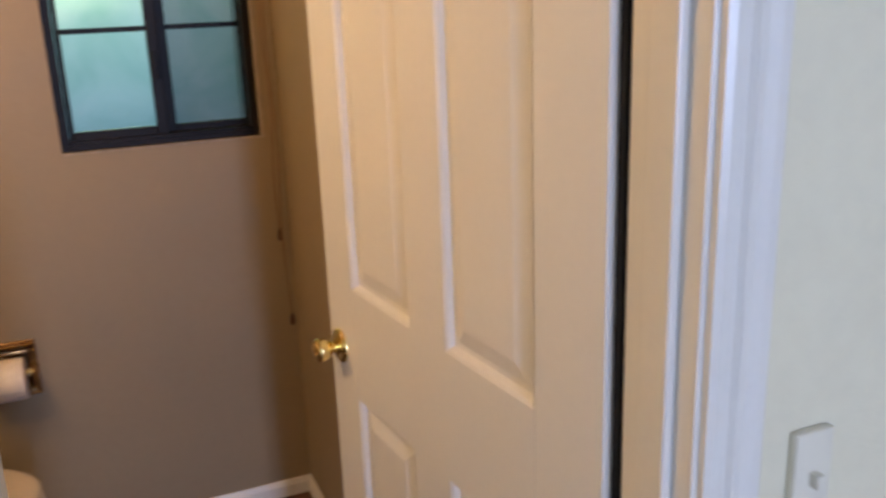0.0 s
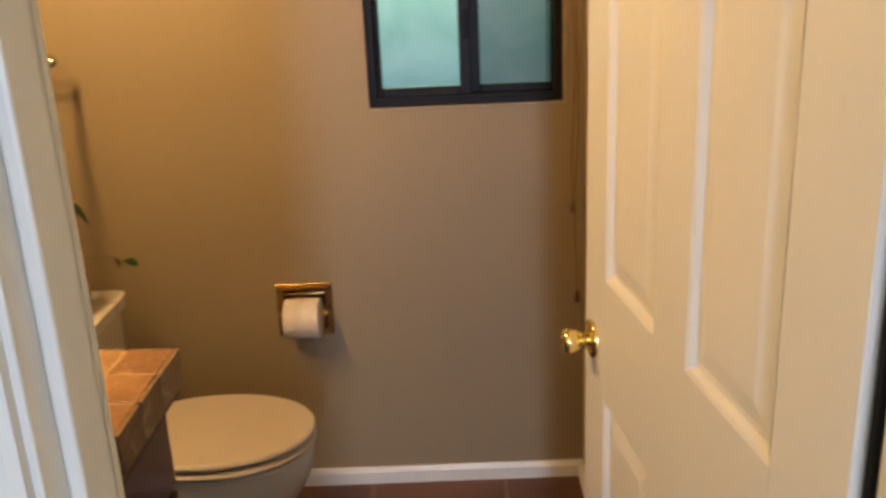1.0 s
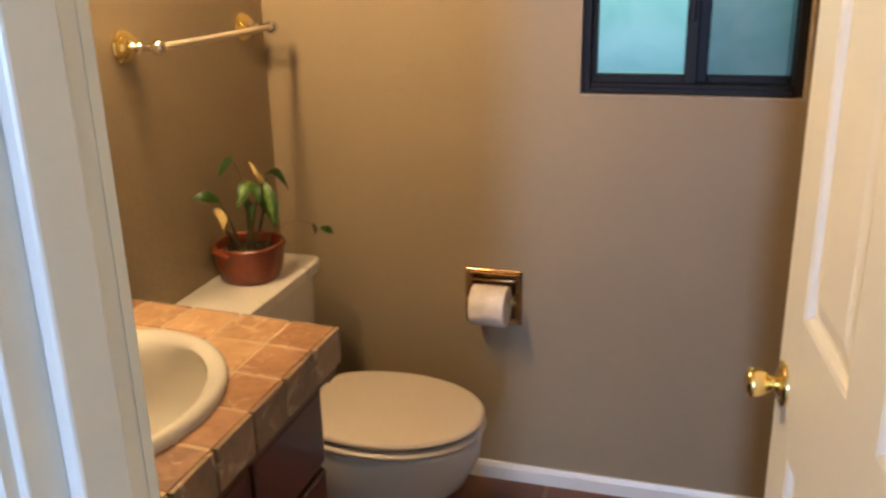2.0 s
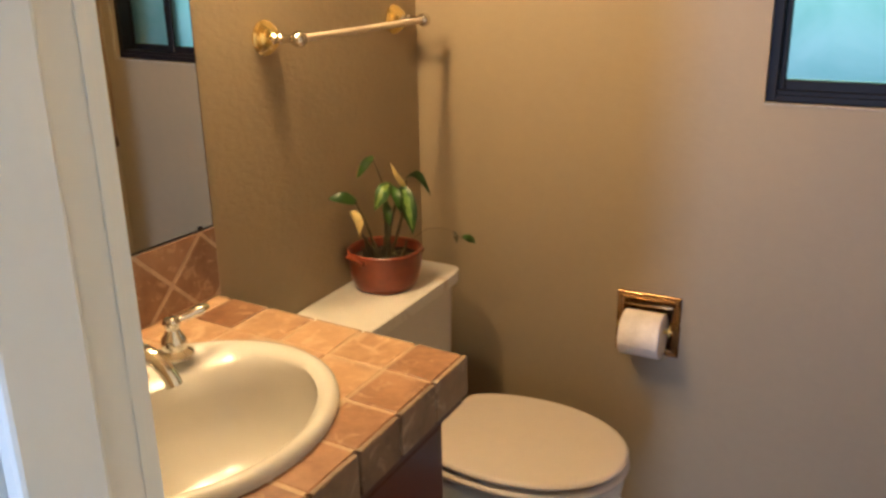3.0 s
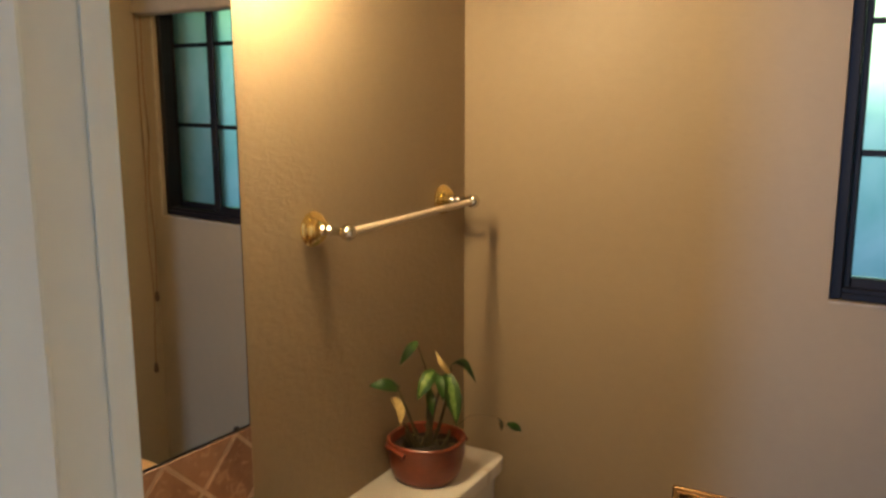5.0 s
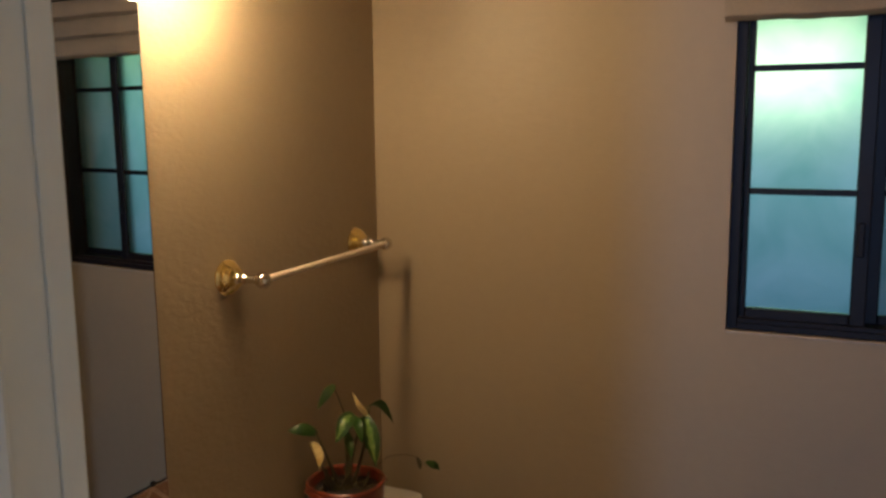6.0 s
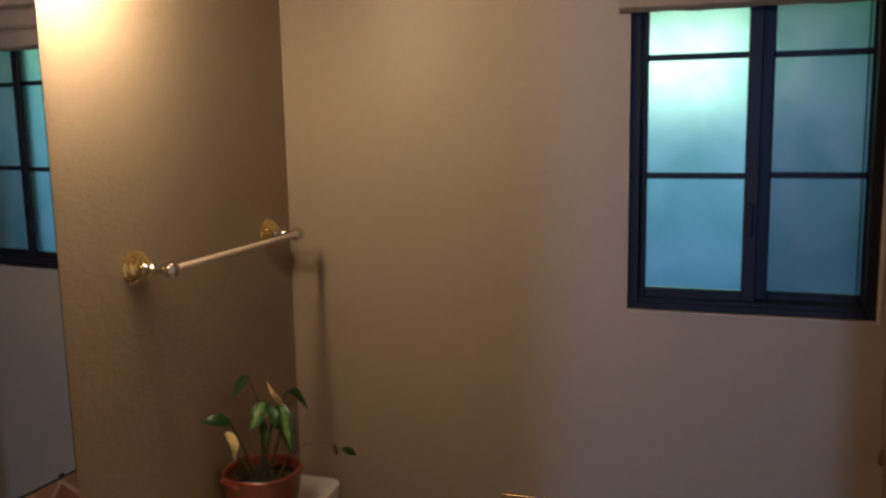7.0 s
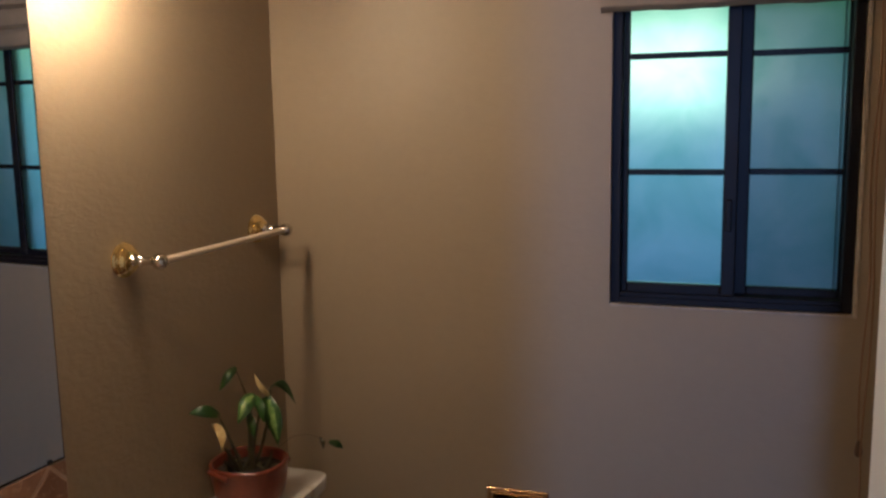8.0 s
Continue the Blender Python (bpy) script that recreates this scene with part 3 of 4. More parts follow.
for i in range(3):
    y1, y0 = ys[i] - 0.008, ys[i + 1] + 0.008
    z_rows = [(0.565, 0.715), (0.395, 0.550), (0.115, 0.380)] if i == 0 else [(0.565, 0.715), (0.115, 0.550)]
    for z0, z1 in z_rows:
        bm = bmesh.new()
        rings = []
        for inset, dx in ((0, 0.0), (0, 0.014), (0.003, 0.0175), (0.007, 0.019)):
            rings.append([(0.497 + dx, y0 + inset, z0 + inset), (0.497 + dx, y1 - inset, z0 + inset), (0.497 + dx, y1 - inset, z1 - inset), (0.497 + dx, y0 + inset, z1 - inset)])
        loft(bm, rings)
        d = vpart("drawer_front" if z1 - z0 < 0.3 else "cabinet_door", bm)
        if i == 0:
            continue
        bm = bmesh.new()
        turned(bm, [(0.006, 0), (0.006, 0.012), (0.013, 0.018), (0.014, 0.024), (0.008, 0.029)], 16, Matrix.Translation((0.515, (y0 + y1) / 2, (z0 + z1) / 2)) @ X_AXIS)
        vpart("knob", bm, BRASS, d, smooth=True)

SX, SY, SRX, SRY = 0.274, -1.191, 0.209, 0.243      # sink centre and half-axes of its rim
counter = thing("countertop", "terracotta tiled countertop with sand-coloured grout", "countertop", (0.27, -1.25, 0.735))


def cpart(name, bm, mat, label=""):
    ob = part(name, bm, mat, counter, label, smooth=False)
    ob.matrix_parent_inverse = Matrix.Translation(counter.location).inverted()
    return ob


def slab_with_hole(z0, z1, x0, x1, y0, y1, k):
    """A slab with an oval hole of k times the rim."""
    n = 64
    bm = bmesh.new()
    inner, outer = [], []
    for i in range(n):
        a = 2 * math.pi * i / n
        c, s = math.cos(a), math.sin(a)
        inner.append((SX + SRX * k * c, SY + SRY * k * s))
        r = min((x1 - SX) / c if c > 1e-6 else (x0 - SX) / c if c < -1e-6 else 9, (y1 - SY) / s if s > 1e-6 else (y0 - SY) / s if s < -1e-6 else 9)
        outer.append((SX + r * c, SY + r * s))
    rows = [[bm.verts.new((*p, z)) for p in ring] for ring, z in ((inner, z0), (inner, z1), (outer, z1), (outer, z0))]
    for a, b in zip(rows, rows[1:] + rows[:1]):
        for i in range(n):
            j = (i + 1) % n
            bm.faces.new((a[i], a[j], b[j], b[i]))
    return bm


cpart("mortar_bed", slab_with_hole(0.735, CTZ - 0.0016, -0.05, CX - 0.006, CY1 + 0.001, CY0 - 0.006, 0.88), GROUT, "sand-coloured grout bed")


def flat_piece(name, poly, z0, z1, mat, parent, bevel=0.003):
    """A tile from an outline in the plane, its upper edges eased."""
    c = sum((Vector(p) for p in poly), Vector((0, 0))) / len(poly)
    bm = bmesh.new()
    ring = lambda s, z: [(c.x + (p[0] - c.x) * s, c.y + (p[1] - c.y) * s, z) for p in poly]
    size = max((Vector(p) - c).length for p in poly)
    k = 1 - bevel / max(size, 0.01)
    loft(bm, [ring(1, z0), ring(1, z1 - bevel * 0.6), ring((1 + k) / 2, z1 - bevel * 0.15), ring(k, z1)])
    ob = part(name, bm, mat, parent, smooth=False)
    ob.matrix_parent_inverse = Matrix.Translation(parent.location).inverted()
    return ob


def clip(poly, n, d):
    """The part of a convex outline where p.n >= d."""
    out = []
    for p, q in zip(poly, poly[1:] + poly[:1]):
        a, b = p[0] * n[0] + p[1] * n[1] - d, q[0] * n[0] + q[1] * n[1] - d
        if a >= 0:
            out.append(p)
        if a * b < 0:
            k = a / (a - b)
            out.append((p[0] + (q[0] - p[0]) * k, p[1] + (q[1] - p[1]) * k))
    return out


rng = random.Random(4)
PITCH, GAP = 0.105, 0.0065
xs = [CX - 0.004, 0.446, 0.338, 0.235, 0.131, 0.036, -0.03]
yj = [CY0 - PITCH * i for i in range(8)] + [CY1 + 0.002]
for xi in range(len(xs) - 1):
    for yi in range(len(yj) - 1):
        x1, x0, y1, y0 = xs[xi] - GAP / 2, xs[xi + 1] + GAP / 2, yj[yi] - GAP / 2, yj[yi + 1] + GAP / 2
        if x1 - x0 < 0.012 or y1 - y0 < 0.012:
            continue
        if xi == 0:
            x1 = CX - 0.004
        if xi == len(xs) - 2:
            x0 = -0.045 if y0 < KINK else 0.004
        if yi == 0:
            y1 = CY0 - 0.004
        poly = [(x + rng.uniform(-0.0014, 0.0014) * (x < 0.5), y + rng.uniform(-0.0014, 0.0014)) for x, y in ((x0, y0), (x1, y0), (x1, y1), (x0, y1))]
        cx, cy = (x0 + x1) / 2 - SX, (y0 + y1) / 2 - SY
        a = math.atan2(cy / SRY, cx / SRX)
        hx, hy = SRX * 0.93 * math.cos(a), SRY * 0.93 * math.sin(a)
        n = Vector((math.cos(a) / SRX, math.sin(a) / SRY)).normalized()
        if (cx / SRX) ** 2 + (cy / SRY) ** 2 < 2.6:
            poly = clip(poly, n, n.x * (SX + hx) + n.y * (SY + hy))
        if len(poly) >= 3 and abs(sum(p[0] * q[1] - q[0] * p[1] for p, q in zip(poly, poly[1:] + poly[:1]))) > 6e-4:
            lift = rng.uniform(-0.0008, 0.0008)
            flat_piece("tile", poly, CTZ - 0.012, CTZ + lift, TILE_DARK if xi == 0 or (xi, yi) in ((1, 2), (4, 0), (1, 5), (5, 4)) else TILE, counter)
# edge tiles down the front and the end of the counter
for yi in range(len(yj) - 1):
    y1, y0 = yj[yi] - GAP / 2, yj[yi + 1] + GAP / 2
    if yi == 0:
        y1 = CY0 + 0.002
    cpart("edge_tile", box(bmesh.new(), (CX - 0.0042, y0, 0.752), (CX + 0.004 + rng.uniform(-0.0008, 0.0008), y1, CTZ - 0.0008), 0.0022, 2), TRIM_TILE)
for xi in range(len(xs) - 1):
    x1, x0 = xs[xi] - GAP / 2, xs[xi + 1] + GAP / 2
    if xi == 0:
        x1 = CX - 0.008
    if x1 - x0 > 0.012:
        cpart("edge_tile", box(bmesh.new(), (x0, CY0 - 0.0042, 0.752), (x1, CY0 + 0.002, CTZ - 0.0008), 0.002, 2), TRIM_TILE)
edge = bmesh.new()
box(edge, (0.487, CY1 + 0.002, 0.7355), (CX - 0.004, CY0 - 0.006, 0.752))
box(edge, (0.004, CY0 - 0.05, 0.7355), (0.487, CY0 - 0.006, 0.752))
cpart("wooden_lip", edge, CHERRY)
for ob in counter.children:               # the end of the counter is not quite square to its front
    for v in ob.data.vertices:
        v.co.y += (CX - v.co.x) * 0.065 if v.co.y > CY1 + 0.06 else 0.0

# backsplash of tiles laid on the diagonal
BS0, BS1 = CTZ + 0.002, 0.955
splash = thing("backsplash", "low backsplash of brown tiles laid diagonally", "backsplash", (0.0, KINK, BS0))
splash.rotation_euler = (0, 0, -SKEW)
SL, SH = KINK - CY1 - 0.003, BS1 - BS0
part("mortar_bed", box(bmesh.new(), (0.0005, -SL, 0.0), (0.0076, 0.0, SH - 0.001)), GROUT_V, splash, smooth=False)
S = 0.108
diag = S * math.sqrt(2)
for r in range(-2, 3):
    for c in range(-1, 17):
        cy, cz = -0.036 - c * diag / 2, 0.055 + r * diag + (diag / 2 if c % 2 else 0)
        h = diag / 2 - 0.0045
        poly = [(cy + h, cz), (cy, cz + h), (cy - h, cz), (cy, cz - h)]
        for n, d in (((-1, 0), 0.0005), ((1, 0), -SL + 0.002), ((0, 1), 0.002), ((0, -1), -(SH - 0.0012))):
            poly = clip(poly, n, d) if poly else poly
        if len(poly) >= 3 and abs(sum(p[0] * q[1] - q[0] * p[1] for p, q in zip(poly, poly[1:] + poly[:1]))) > 3e-4:
            ctr = sum((Vector(p) for p in poly), Vector((0, 0))) / len(poly)
            bm = bmesh.new()
            loft(bm, [[(x, ctr.x + (p[0] - ctr.x) * s_, ctr.y + (p[1] - ctr.y) * s_) for p in poly] for x, s_ in ((0.003, 1), (0.0074, 1), (0.0085, 0.955))])
            part("tile", bm, TILE_V, splash, smooth=False)

# sink
sink = thing("sink", "bone-coloured oval drop-in porcelain sink", "sink", (SX, SY, CTZ))
bm = bmesh.new()
prof = [(1.0, -0.002), (1.006, 0.006), (1.0, 0.013), (0.975, 0.018), (0.94, 0.019), (0.90, 0.016), (0.865, 0.010)]
rings = [oval(0, 0, h, SRX * k, SRY * k, 56) for k, h in prof]
# the bowl lies off centre, towards the front, which leaves a deck for the taps
for k, h in ((0.84, 0.004), (0.82, -0.010), (0.79, -0.040), (0.73, -0.080), (0.62, -0.115), (0.45, -0.138), (0.25, -0.148), (0.11, -0.150)):
    f = min(1, (0.865 - k) / 0.05)
    rings.append(oval(0.034 * f, 0, h, SRX * k * (1 - 0.15 * f), SRY * k, 56))
loft(bm, rings, cap0=False)
part("basin", bm, PORCELAIN, sink)
bm = bmesh.new()
turned(bm, [(0.021, -0.149), (0.022, -0.146), (0.017, -0.1455), (0.014, -0.150)], 24, Matrix.Translation((0.022, 0, 0)))
part("drain", bm, CHROME, sink)

# faucet
FX, FZ = 0.142, CTZ + 0.0165
faucet = thing("faucet", "chrome centre spout faucet with two lever handles", "faucet", (FX, SY + 0.036, FZ))
bm = bmesh.new()
turned(bm, [(0.032, 0), (0.033, 0.003), (0.031, 0.007), (0.0285, 0.012), (0.027, 0.022), (0.0245, 0.034), (0.020, 0.045), (0.014, 0.053), (0.006, 0.057)], 30)
key = [(0.0, 0.028), (0.010, 0.044), (0.027, 0.053), (0.046, 0.0545), (0.065, 0.049), (0.081, 0.038), (0.091, 0.026), (0.096, 0.014)]
tube(bm, [(x, 0.0, z) for x, z in key], [0.018, 0.0175, 0.0155, 0.0135, 0.0125, 0.0120, 0.0122, 0.0130], 18)
part("spout", bm, CHROME, faucet)
bm = bmesh.new()
turned(bm, [(0.004, 0.03), (0.0042, 0.060), (0.0065, 0.063), (0.0068, 0.070), (0.0038, 0.074), (0.0036, 0.080), (0.0055, 0.083), (0.0058, 0.089), (0.003, 0.093)], 14, Matrix.Translation((-0.016, 0, 0)))
part("lift_rod", bm, CHROME, faucet)
for s_ in (1, -1):
    bm = bmesh.new()
    turned(bm, [(0.029, 0), (0.029, 0.004), (0.025, 0.008), (0.0195, 0.012), (0.021, 0.020), (0.0185, 0.030), (0.013, 0.038), (0.0105, 0.044), (0.0125, 0.049), (0.0145, 0.056), (0.012, 0.062), (0.006, 0.065)], 24, Matrix.Translation((0.002, s_ * 0.098, 0)))
    h = part("handle", bm, CHROME, faucet)
    bm = bmesh.new()
    pts = [(0.004 + 0.0036 * i, s_ * (0.100 + 0.0062 * i), 0.056 + 0.0016 * i) for i in range(9)]
    tube(bm, pts, [0.0060, 0.0052, 0.0050, 0.0058, 0.0072, 0.0084, 0.0088, 0.0078, 0.0035], 14)
    part("lever", bm, CHROME, h)

# mirror above the backsplash
MZ1 = 1.80
mirror = thing("mirror", "frameless wall mirror resting on the backsplash", "mirror", (0.001, KINK, 0.957))
mirror.rotation_euler = (0, 0, -SKEW)
ML = KINK - CY1 - 0.004
part("glass", box(bmesh.new(), (0.0, -ML, 0.0), (0.005, -0.0018, MZ1 - 0.957)), MIRROR, mirror, smooth=False)
for y in (-0.033, -0.85):
    bm = bmesh.new()
    box(bm, (0.0052, y - 0.005, -0.002), (0.0075, y + 0.005, 0.007), 0.001, 1)
    part("mirror_clip", bm, BRONZE, mirror, "small dark mirror clip", smooth=False)
part("bottom_edge", box(bmesh.new(), (0.0051, -ML, -0.001), (0.0066, -0.002, 0.0016)), BRONZE, mirror, smooth=False)
part("dark_edge", box(bmesh.new(), (0.0, -0.0018, 0.0), (0.0048, 0.0, MZ1 - 0.957)), BRONZE, mirror, smooth=False)

# lit globes above the mirror
LAMP_X = math.tan(SKEW) * (-0.86 - KINK)
lamp = thing("vanity_light", "brass vanity light bar with two lit globe bulbs", "wall lamp", (LAMP_X, -0.86, 1.818))
lamp.rotation_euler = (0, 0, -SKEW)
part("back_plate", box(bmesh.new(), (0.0005, -0.24, -0.022), (0.018, 0.24, 0.066), 0.006, 3), BRASS, lamp)
for y in (0.15, -0.15):
    bm = bmesh.new()
    turned(bm, [(0.024, 0), (0.022, 0.03), (0.018, 0.055)], 20, Matrix.Translation((0.017, y, 0)) @ X_AXIS)
    s = part("socket", bm, BRASS, lamp)
    bm = bmesh.new()
    bmesh.ops.create_uvsphere(bm, u_segments=24, v_segments=14, radius=0.042, matrix=Matrix.Translation((0.100, y, 0)))
    part("globe_bulb", bm, GLOBE, s, "glowing white globe bulb")

# ---- toilet ----
TY, TK = -0.390, -0.392   # axis of the bowl, middle of the tank
toilet = thing("toilet", "bone-coloured porcelain toilet with the lid closed", "toilet", (0.3, TY, 0))


def tpart(name, bm, mat=PORCELAIN, label=""):
    ob = part(name, bm, mat, toilet, label)
    ob.matrix_parent_inverse = Matrix.Translation(toilet.location).inverted()
    return ob


TZ = 0.697            # top of the tank lid
bm = bmesh.new()
rows = []
for z, gx, gy in ((0.385, 0.082, 0.200), (0.40, 0.088, 0.205), (0.50, 0.091, 0.213), (TZ - 0.036, 0.092, 0.220)):
    rows.append(oval(0.012 + 0.092, TK, z, gx, gy, 44, 7))
loft(bm, rows)
tpart("tank", bm)
bm = bmesh.new()
loft(bm, [oval(0.104, TK, z, gx, gy, 44, 9) for z, gx, gy in ((TZ - 0.036, 0.092, 0.226), (TZ - 0.030, 0.100, 0.235), (TZ - 0.010, 0.101, 0.237), (TZ - 0.003, 0.100, 0.236), (TZ, 0.096, 0.232))])
tpart("tank_lid", bm, DUSTY, "tank lid with brownish dust")
bm = bmesh.new()
rows = [oval(0.385, TY, 0.0, 0.185, 0.105, 44, 2.6), oval(0.385, TY, 0.02, 0.18, 0.10, 44, 2.6), oval(0.385, TY, 0.10, 0.165, 0.088, 44, 2.3)]
for z, cx, rx, ry in ((0.17, 0.395, 0.185, 0.100), (0.24, 0.42, 0.228, 0.150), (0.30, 0.436, 0.241, 0.166), (0.345, 0.440, 0.244, 0.170), (0.360, 0.441, 0.244, 0.170), (0.366, 0.441, 0.239, 0.165)):
    rows.append(oval(cx, TY, z, rx, ry, 44, 2.2, 0.06))
loft(bm, rows)
box(bm, (0.03, TY - 0.10, 0.10), (0.27, TY + 0.10, 0.368), 0.02, 3)
box(bm, (0.04, TK - 0.10, 0.30), (0.18, TK + 0.10, 0.386), 0.01, 2)
tpart("bowl", bm)
for name, z0, z1, g in (("lower_bumper", 0.3655, 0.3755, -0.035), ("seat", 0.375, 0.391, 0.003), ("bumper", 0.3905, 0.3995, -0.035), ("lid", 0.399, 0.4155, 0.0)):
    bm = bmesh.new()
    rows = []
    for z, k in ((z0, 0.965), (z0 + 0.003, 0.99), ((z0 + z1) / 2, 1.0), (z1 - 0.004, 0.99), (z1 - 0.001, 0.965), (z1, 0.93)):
        ring = oval(0.448, TY, z, (0.243 + g) * k, (0.180 + g) * k, 52, 2.2, 0.08)
        rows.append([(max(x, 0.266 + (1 - k) * 0.1 + 2.2 * max(0, abs(y - TY) - 0.105) ** 1.5), y, zz) for x, y, zz in ring])
    loft(bm, rows)
    tpart(name, bm, SEAT)
for s in (-1, 1):
    tpart("seat_hinge", box(bmesh.new(), (0.206, TY + s * 0.07 - 0.018, 0.384), (0.269, TY + s * 0.07 + 0.018, 0.408), 0.005), SEAT)
bm = bmesh.new()
turned(bm, [(0.014, 0), (0.014, 0.006), (0.008, 0.012)], 18, Matrix.Translation((0.193, TK - 0.125, 0.612)) @ X_AXIS)
tube(bm, [(0.206, TK - 0.125, 0.612), (0.213, TK - 0.105, 0.611), (0.215, TK - 0.080, 0.607), (0.214, TK - 0.055, 0.603)], [0.006, 0.006, 0.007, 0.005], 12)
tpart("flush_lever", bm, BRASS, "brass flush lever")

# ---- potted plant on the tank ----
PX, PY, PZ = 0.095, -0.345, TZ
plant = thing("potted_plant", "leafy green houseplant with yellowed leaves in a terracotta pot", "plant", (PX, PY, PZ))
bm = bmesh.new()
prof = [(0.062, 0.0), (0.067, 0.004), (0.074, 0.022), (0.0795, 0.050), (0.081, 0.078), (0.083, 0.082), (0.083, 0.090), (0.080, 0.093), (0.076, 0.090), (0.0745, 0.078), (0.073, 0.066)]
loft(bm, [oval(0, 0, z, r, r, 48, 2.35) for r, z in prof])
pot = part("pot", bm, TERRA, plant, "glazed terracotta pot with small lug handles")
for ang in (245, 65):
    bm = bmesh.new()
    c, s = math.cos(radians(ang)), math.sin(radians(ang))
    pts = []
    for i in range(9):
        k = -1 + i / 4
        pts.append((c * (0.080 + 0.006 * (1 - k * k)) - s * 0.034 * k, s * (0.080 + 0.006 * (1 - k * k)) + c * 0.034 * k, 0.082 - 0.006 * k * k))
    tube(bm, pts, 0.0062, 10)
    part("lug", bm, TERRA, pot)
bm = bmesh.new()
t = bmesh.new()
bmesh.ops.create_circle(t, cap_ends=True, radius=0.0735, segments=36)
bmesh.ops.poke(t, faces=t.faces[:])
bmesh.ops.subdivide_edges(t, edges=t.edges[:], cuts=3, use_grid_fill=True)
for v in t.verts:
    v.co.z = 0.070 + 0.006 * noise.noise(v.co * 40)
join(bm, t)
part("soil", bm, SOIL, plant, smooth=False)


SIDE, BACK = Vector((0.85, 0.53, 0)), Vector((-0.53, 0.85, 0))   # across the plant and away from the door


def spot(a, z, d=0.0):
    return SIDE * a + BACK * d + Vector((0, 0, z))


def leaf_to(base, tip, width, mat, arch=0.012, fold=0.25, curl=0.0, stripe=False):
    """A pointed leaf from base to tip with a midrib fold, arched upwards between."""
    base, tip = Vector(base), Vector(tip)
    d = tip - base
    side = d.cross(BACK).normalized()
    bm = bmesh.new()
    n = 10
    rows = []
    for i in range(n + 1):
        k = i / n
        p = base + d * k + Vector((0, 0, arch * math.sin(math.pi * k))) - BACK * (0.012 * math.sin(math.pi * k))
        w = 0.88 * width * math.sin(math.pi * min(1, 0.04 + 0.96 * k) ** 0.8) ** 0.85 + 0.0007
        ax = (side * math.cos(curl * k + 0.5) - BACK * math.sin(curl * k + 0.5)).normalized()
        up = ax.cross(d.normalized())
        wave = 0.09 * width * math.sin(8 * k)
        rows.append([p - ax * w + up * (fold * w + wave), p - ax * w * 0.55 + up * fold * w * 0.4, p, p + ax * w * 0.55 + up * fold * w * 0.4, p + ax * w + up * (fold * w - wave)])
    rings = [row + [q - BACK * 0.0007 - Vector((0, 0, 0.0004)) for q in reversed(row)] for row in rows]
    loft(bm, rings)
    leaf = part("leaf", bm, mat, plant)
    if stripe:
        # pale blaze along the midrib
        bm = bmesh.new()
        lift = Vector((0, 0, 0.0004)) - BACK * 0.0016
        rings = []
        for k, row in enumerate(rows[1:-1], 1):
            w = 0.42 + 0.16 * math.sin(2.3 * k)
            line = [row[2].lerp(row[0], w) + lift, row[2] + lift * 1.3, row[2].lerp(row[4], w * 0.8) + lift]
            rings.append(line + [q - lift * 0.5 for q in reversed(line)])
        loft(bm, rings)
        part("blaze", bm, LEAF_PALE, leaf, "pale green blaze along the midrib")


def stem(a0, a1, z1, r, bow=0.0, d1=0.0, z0=0.06, d0=0.0):
    pts = [spot(a0 + (a1 - a0) * k + bow * math.sin(math.pi * k), z0 + (z1 - z0) * k, d0 + (d1 - d0) * k) for k in [i / 10 for i in range(11)]]
    part("stem", tube(bmesh.new(), pts, [r * (1 - 0.55 * i / 10) for i in range(11)], 10), STEM, plant)


stem(0.002, 0.004, 0.205, 0.0095, 0.004)
stem(0.004, 0.036, 0.222, 0.0055, -0.006, -0.01)
stem(0.008, 0.054, 0.245, 0.0045, 0.008, 0.01)
stem(0.000, -0.020, 0.296, 0.0030, 0.022, 0.02)
stem(-0.014, -0.062, 0.205, 0.0045, 0.004, -0.01)
stem(-0.022, -0.050, 0.130, 0.0060, 0.004, -0.02)
for k, (a0, a1, z1) in enumerate(((-0.045, -0.052, 0.105), (-0.012, 0.012, 0.118), (0.030, 0.050, 0.108), (-0.055, -0.030, 0.098), (0.022, -0.004, 0.112))):
    stem(a0, a1, z1, 0.0042, 0.004 * (-1) ** k, -0.03 + 0.012 * k)      # withered stubs
stem(-0.030, -0.042, 0.115, 0.0070, -0.004, 0.01)
litter = random.Random(11)
for k in range(12):
    a, r_ = litter.uniform(0, 6.28), litter.uniform(0.015, 0.062)
    c0 = Vector((r_ * math.cos(a), r_ * math.sin(a), 0.078))
    turn = litter.uniform(0, 6.28)
    leg = Vector((math.cos(turn), math.sin(turn), litter.uniform(-0.1, 0.35))) * litter.uniform(0.010, 0.020)
    part("dry_scrap", tube(bmesh.new(), [c0 - leg, c0 + Vector((0, 0, 0.003)), c0 + leg], [0.0012, 0.0026, 0.0010], 7), LEAF_DRY if k % 4 == 0 else STEM, plant)
leaf_to(spot(-0.018, 0.300, 0.02), spot(-0.056, 0.255, 0.0), 0.011, LEAF, 0.010)
leaf_to(spot(0.052, 0.232), spot(0.020, 0.290, -0.01), 0.0085, LEAF_DRY, 0.004, 0.7, 1.0)
leaf_to(spot(0.050, 0.250), spot(0.108, 0.205, 0.02), 0.012, LEAF, 0.030)
leaf_to(spot(-0.058, 0.200), spot(-0.120, 0.216, -0.02), 0.014, LEAF, 0.012)
leaf_to(spot(0.018, 0.242), spot(-0.020, 0.190, -0.04), 0.019, LEAF, 0.014, stripe=True)
leaf_to(spot(0.020, 0.236), spot(0.034, 0.190, -0.045), 0.012, LEAF, 0.012)
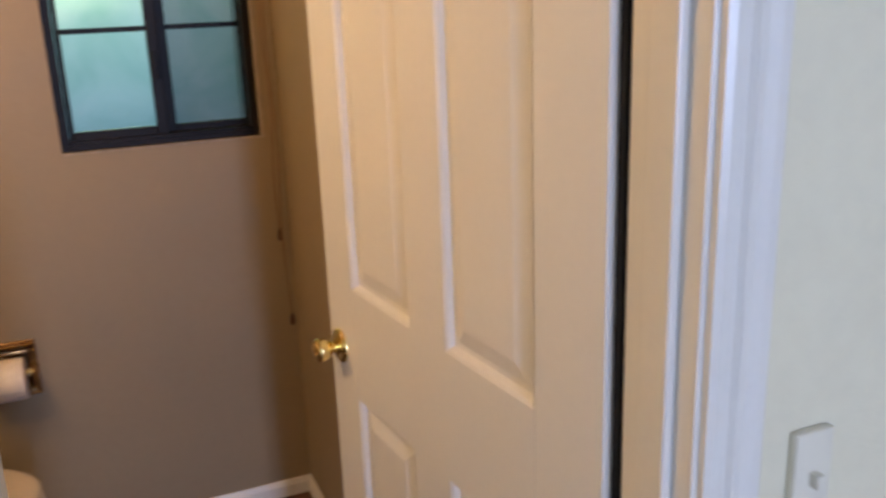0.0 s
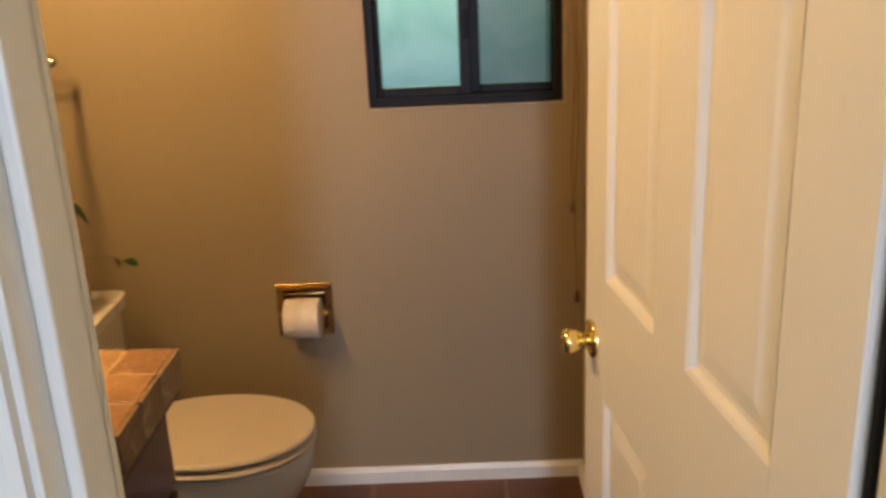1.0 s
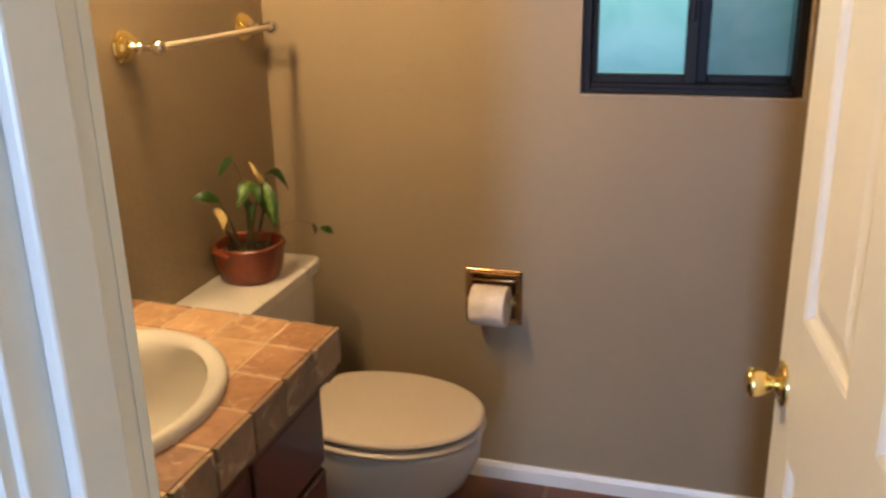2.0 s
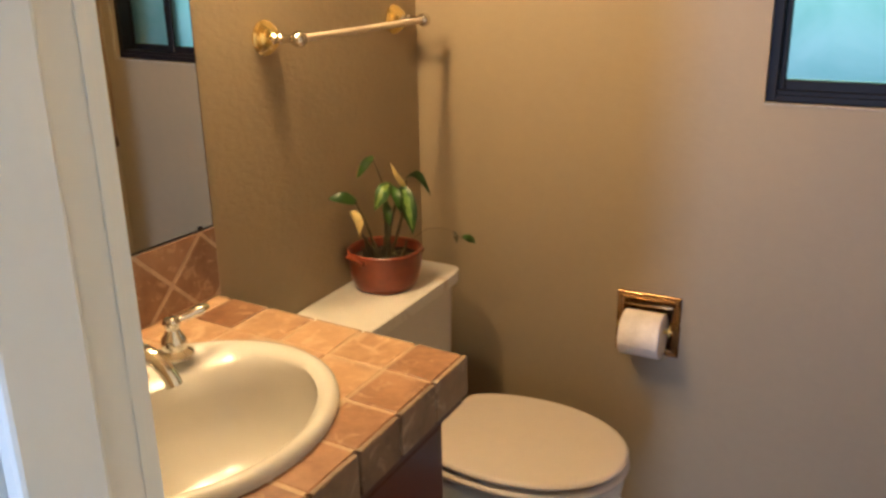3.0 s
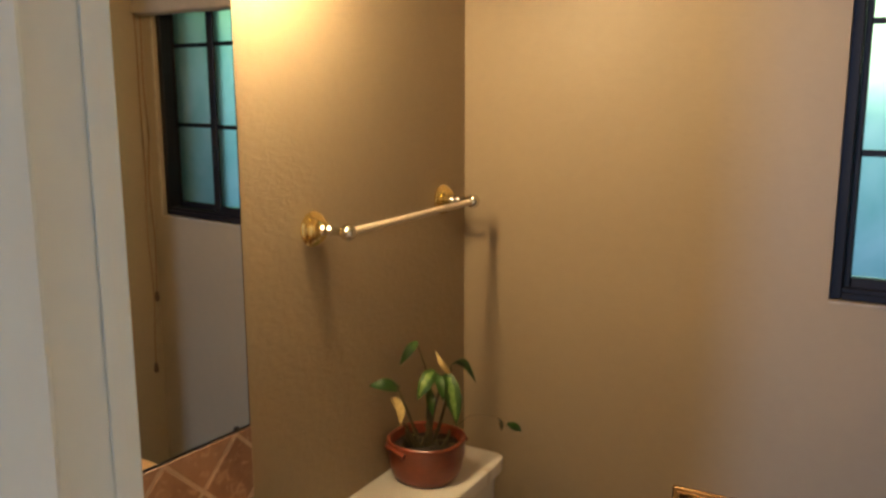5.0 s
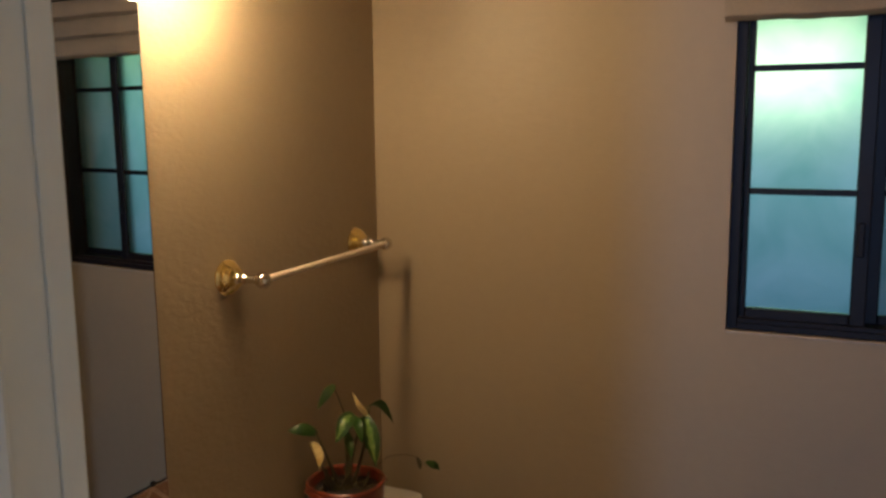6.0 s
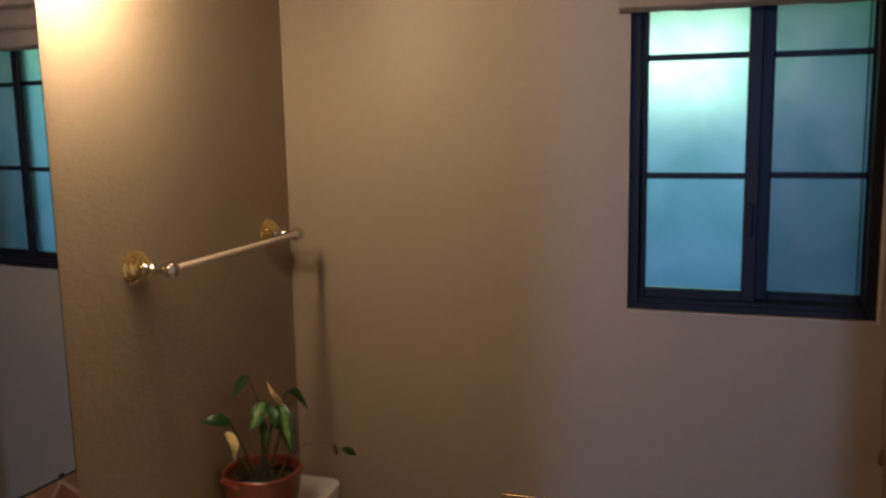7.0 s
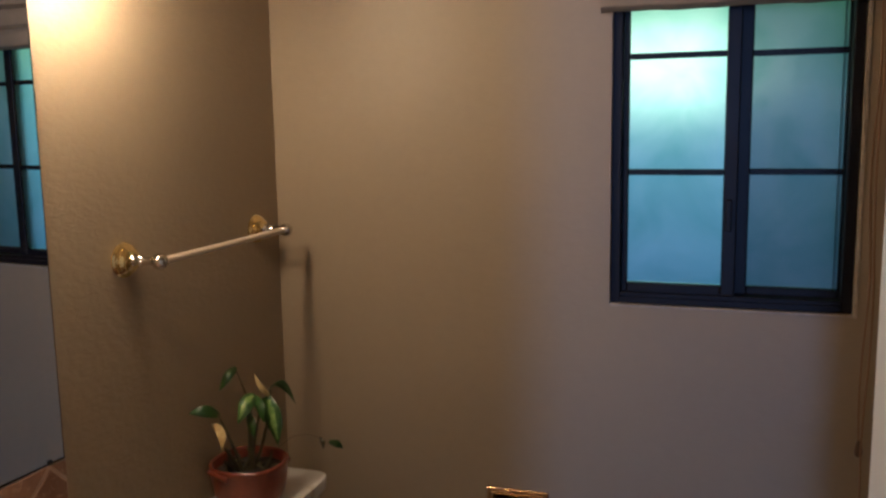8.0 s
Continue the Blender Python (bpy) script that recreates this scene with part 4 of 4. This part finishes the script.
leaf_to(spot(0.046, 0.235), spot(0.064, 0.128, -0.03), 0.022, LEAF, 0.010, stripe=True)
leaf_to(spot(0.040, 0.230), spot(0.046, 0.150, 0.02), 0.019, LEAF, 0.006)
leaf_to(spot(-0.072, 0.182), spot(-0.056, 0.128, -0.03), 0.025, LEAF_DRY, 0.004, 0.5, 1.4)
leaf_to(spot(0.004, 0.200), spot(0.012, 0.150, -0.03), 0.012, LEAF, 0.008)
# a thin trailing shoot past the end of the tank
pts = [spot(0.06, 0.088, 0.05), spot(0.10, 0.108, 0.075), spot(0.14, 0.104, 0.09), spot(0.172, 0.090, 0.09), spot(0.188, 0.070, 0.088)]
part("trailing_shoot", tube(bmesh.new(), pts, [0.0006, 0.0005, 0.0004, 0.0004, 0.0004], 8), STEM, plant)
leaf_to(spot(0.186, 0.082, 0.088), spot(0.218, 0.062, 0.085), 0.012, LEAF, 0.006)
leaf_to(spot(0.166, 0.094, 0.09), spot(0.172, 0.066, 0.085), 0.006, STEM, 0.004, 0.6)

# ---- towel bar ----
bar = thing("towel_bar", "brass and chrome towel bar with an ivory rod", "towel bar", (0, -0.3575, 1.276))
BX = 0.084
for y in (0.2435, -0.2435):
    m = Matrix.Translation((0, y, 0)) @ X_AXIS
    bm = bmesh.new()
    turned(bm, [(0.033, 0.0005), (0.034, 0.004), (0.031, 0.007), (0.032, 0.010), (0.027, 0.013), (0.028, 0.016), (0.022, 0.020), (0.0225, 0.023), (0.015, 0.028)], 32, m)
    r = part("rosette", bm, BRASS, bar, "stepped brass rosette")
    bm = bmesh.new()
    turned(bm, [(0.012, 0.027), (0.0085, 0.032), (0.008, 0.040), (0.011, 0.044), (0.0085, 0.048), (0.0075, 0.060), (0.009, 0.072)], 24, m)
    part("post", bm, CHROME, r)
    bm = bmesh.new()
    bmesh.ops.create_uvsphere(bm, u_segments=24, v_segments=14, radius=0.0155, matrix=Matrix.Translation((BX, y, 0)))
    part("ball", bm, CHROME, r)
bm = bmesh.new()
tube(bm, [(BX, -0.236, 0), (BX, 0, 0), (BX, 0.236, 0)], 0.0070, 18)
part("rod", bm, IVORY, bar, "ivory rod")

# ---- toilet paper ----
HX, HZ = 0.624, 0.562
holder = thing("toilet_paper_holder", "square recessed brass toilet paper holder", "paper holder", (HX, 0, HZ))
bm = bmesh.new()
o, w = 0.077, 0.061
rings = []
for s_, y in ((o, 0.0), (o, -0.004), (o - 0.003, -0.006), (o - 0.006, -0.004), (w + 0.005, -0.0035), (w + 0.003, -0.006), (w, -0.005), (w, 0.008), (w - 0.003, 0.05), (w - 0.012, 0.062)):
    rings.append([(-s_, y, -s_), (s_, y, -s_), (s_, y, s_), (-s_, y, s_)])
loft(bm, rings, cap0=False, cap1=True)
# plate and hood take the brass darkened for the hallway's reflection
part("plate", bm, BRASS_DARK, holder, smooth=False)
bm = bmesh.new()
box(bm, (-0.058, -0.016, 0.046), (0.058, 0.004, 0.054), 0.003)
part("hood", bm, BRASS_DARK, holder)
for s_ in (-1, 1):
    bm = bmesh.new()
    box(bm, (s_ * 0.058 - 0.0025, -0.046, -0.011), (s_ * 0.058 + 0.0025, 0.01, 0.011), 0.002)
    part("arm", bm, BRASS, holder)
    bm = bmesh.new()
    turned(bm, [(0.005, 0.0), (0.005, 0.004), (0.003, 0.007)], 14, Matrix.Translation((s_ * 0.0605, -0.036, 0)) @ Matrix.Rotation(radians(90 * s_), 4, "Y"))
    part("end_cap", bm, BRASS, holder)
bm = bmesh.new()
turned(bm, [(0.006, -0.057), (0.006, 0.057)], 16, Matrix.Translation((0, -0.036, 0)) @ X_AXIS)
part("roller", bm, BRASS, holder)
roll = thing("toilet_paper", "white toilet paper roll on the brass holder", "toilet paper", (HX - 0.002, -0.036, HZ - 0.014))
bm = bmesh.new()
turned(bm, [(0.020, -0.048), (0.0530, -0.048), (0.0550, -0.046), (0.0550, 0.046), (0.0530, 0.048), (0.020, 0.048)], 40, X_AXIS)
part("paper", bm, PAPER, roll)
bm = bmesh.new()
loft(bm, [[(x, -0.0558 * math.cos(a) * 1.0, 0.0558 * math.sin(a)) for x in (-0.046, 0.046)] + [(x, -0.0567 * math.cos(a), 0.0567 * math.sin(a)) for x in (0.046, -0.046)] for a in [radians(70 - 12 * i) for i in range(8)]])
part("loose_sheet", bm, PAPER, roll)

# ---- floor, last because of its many pieces ----
floor = structure("floor", box(bmesh.new(), (-0.02, DY1, -0.1), (1.75, 0.02, -0.003)), GROUT_F, "dark red-brown clay tile floor", "floor")
FP, FG = 0.388, 0.010
fx = [0.780 + FP * k for k in range(-3, 4)]
fy = [-0.30 - FP * k for k in range(-1, 6)]
for i in range(len(fx) - 1):
    for j in range(len(fy) - 1):
        x0, x1 = max(0.0, fx[i] + FG / 2), min(RW, fx[i + 1] - FG / 2)
        y1, y0 = min(0.0, fy[j] - FG / 2), max(DY1, fy[j + 1] + FG / 2)
        if x1 - x0 > 0.02 and y1 - y0 > 0.02:
            bm = box(bmesh.new(), (x0, y0, -0.010), (x1, y1, rng.uniform(-0.0006, 0.0006)), 0.003, 1)
            part("tile", bm, FLOOR_TILE, floor, smooth=False)
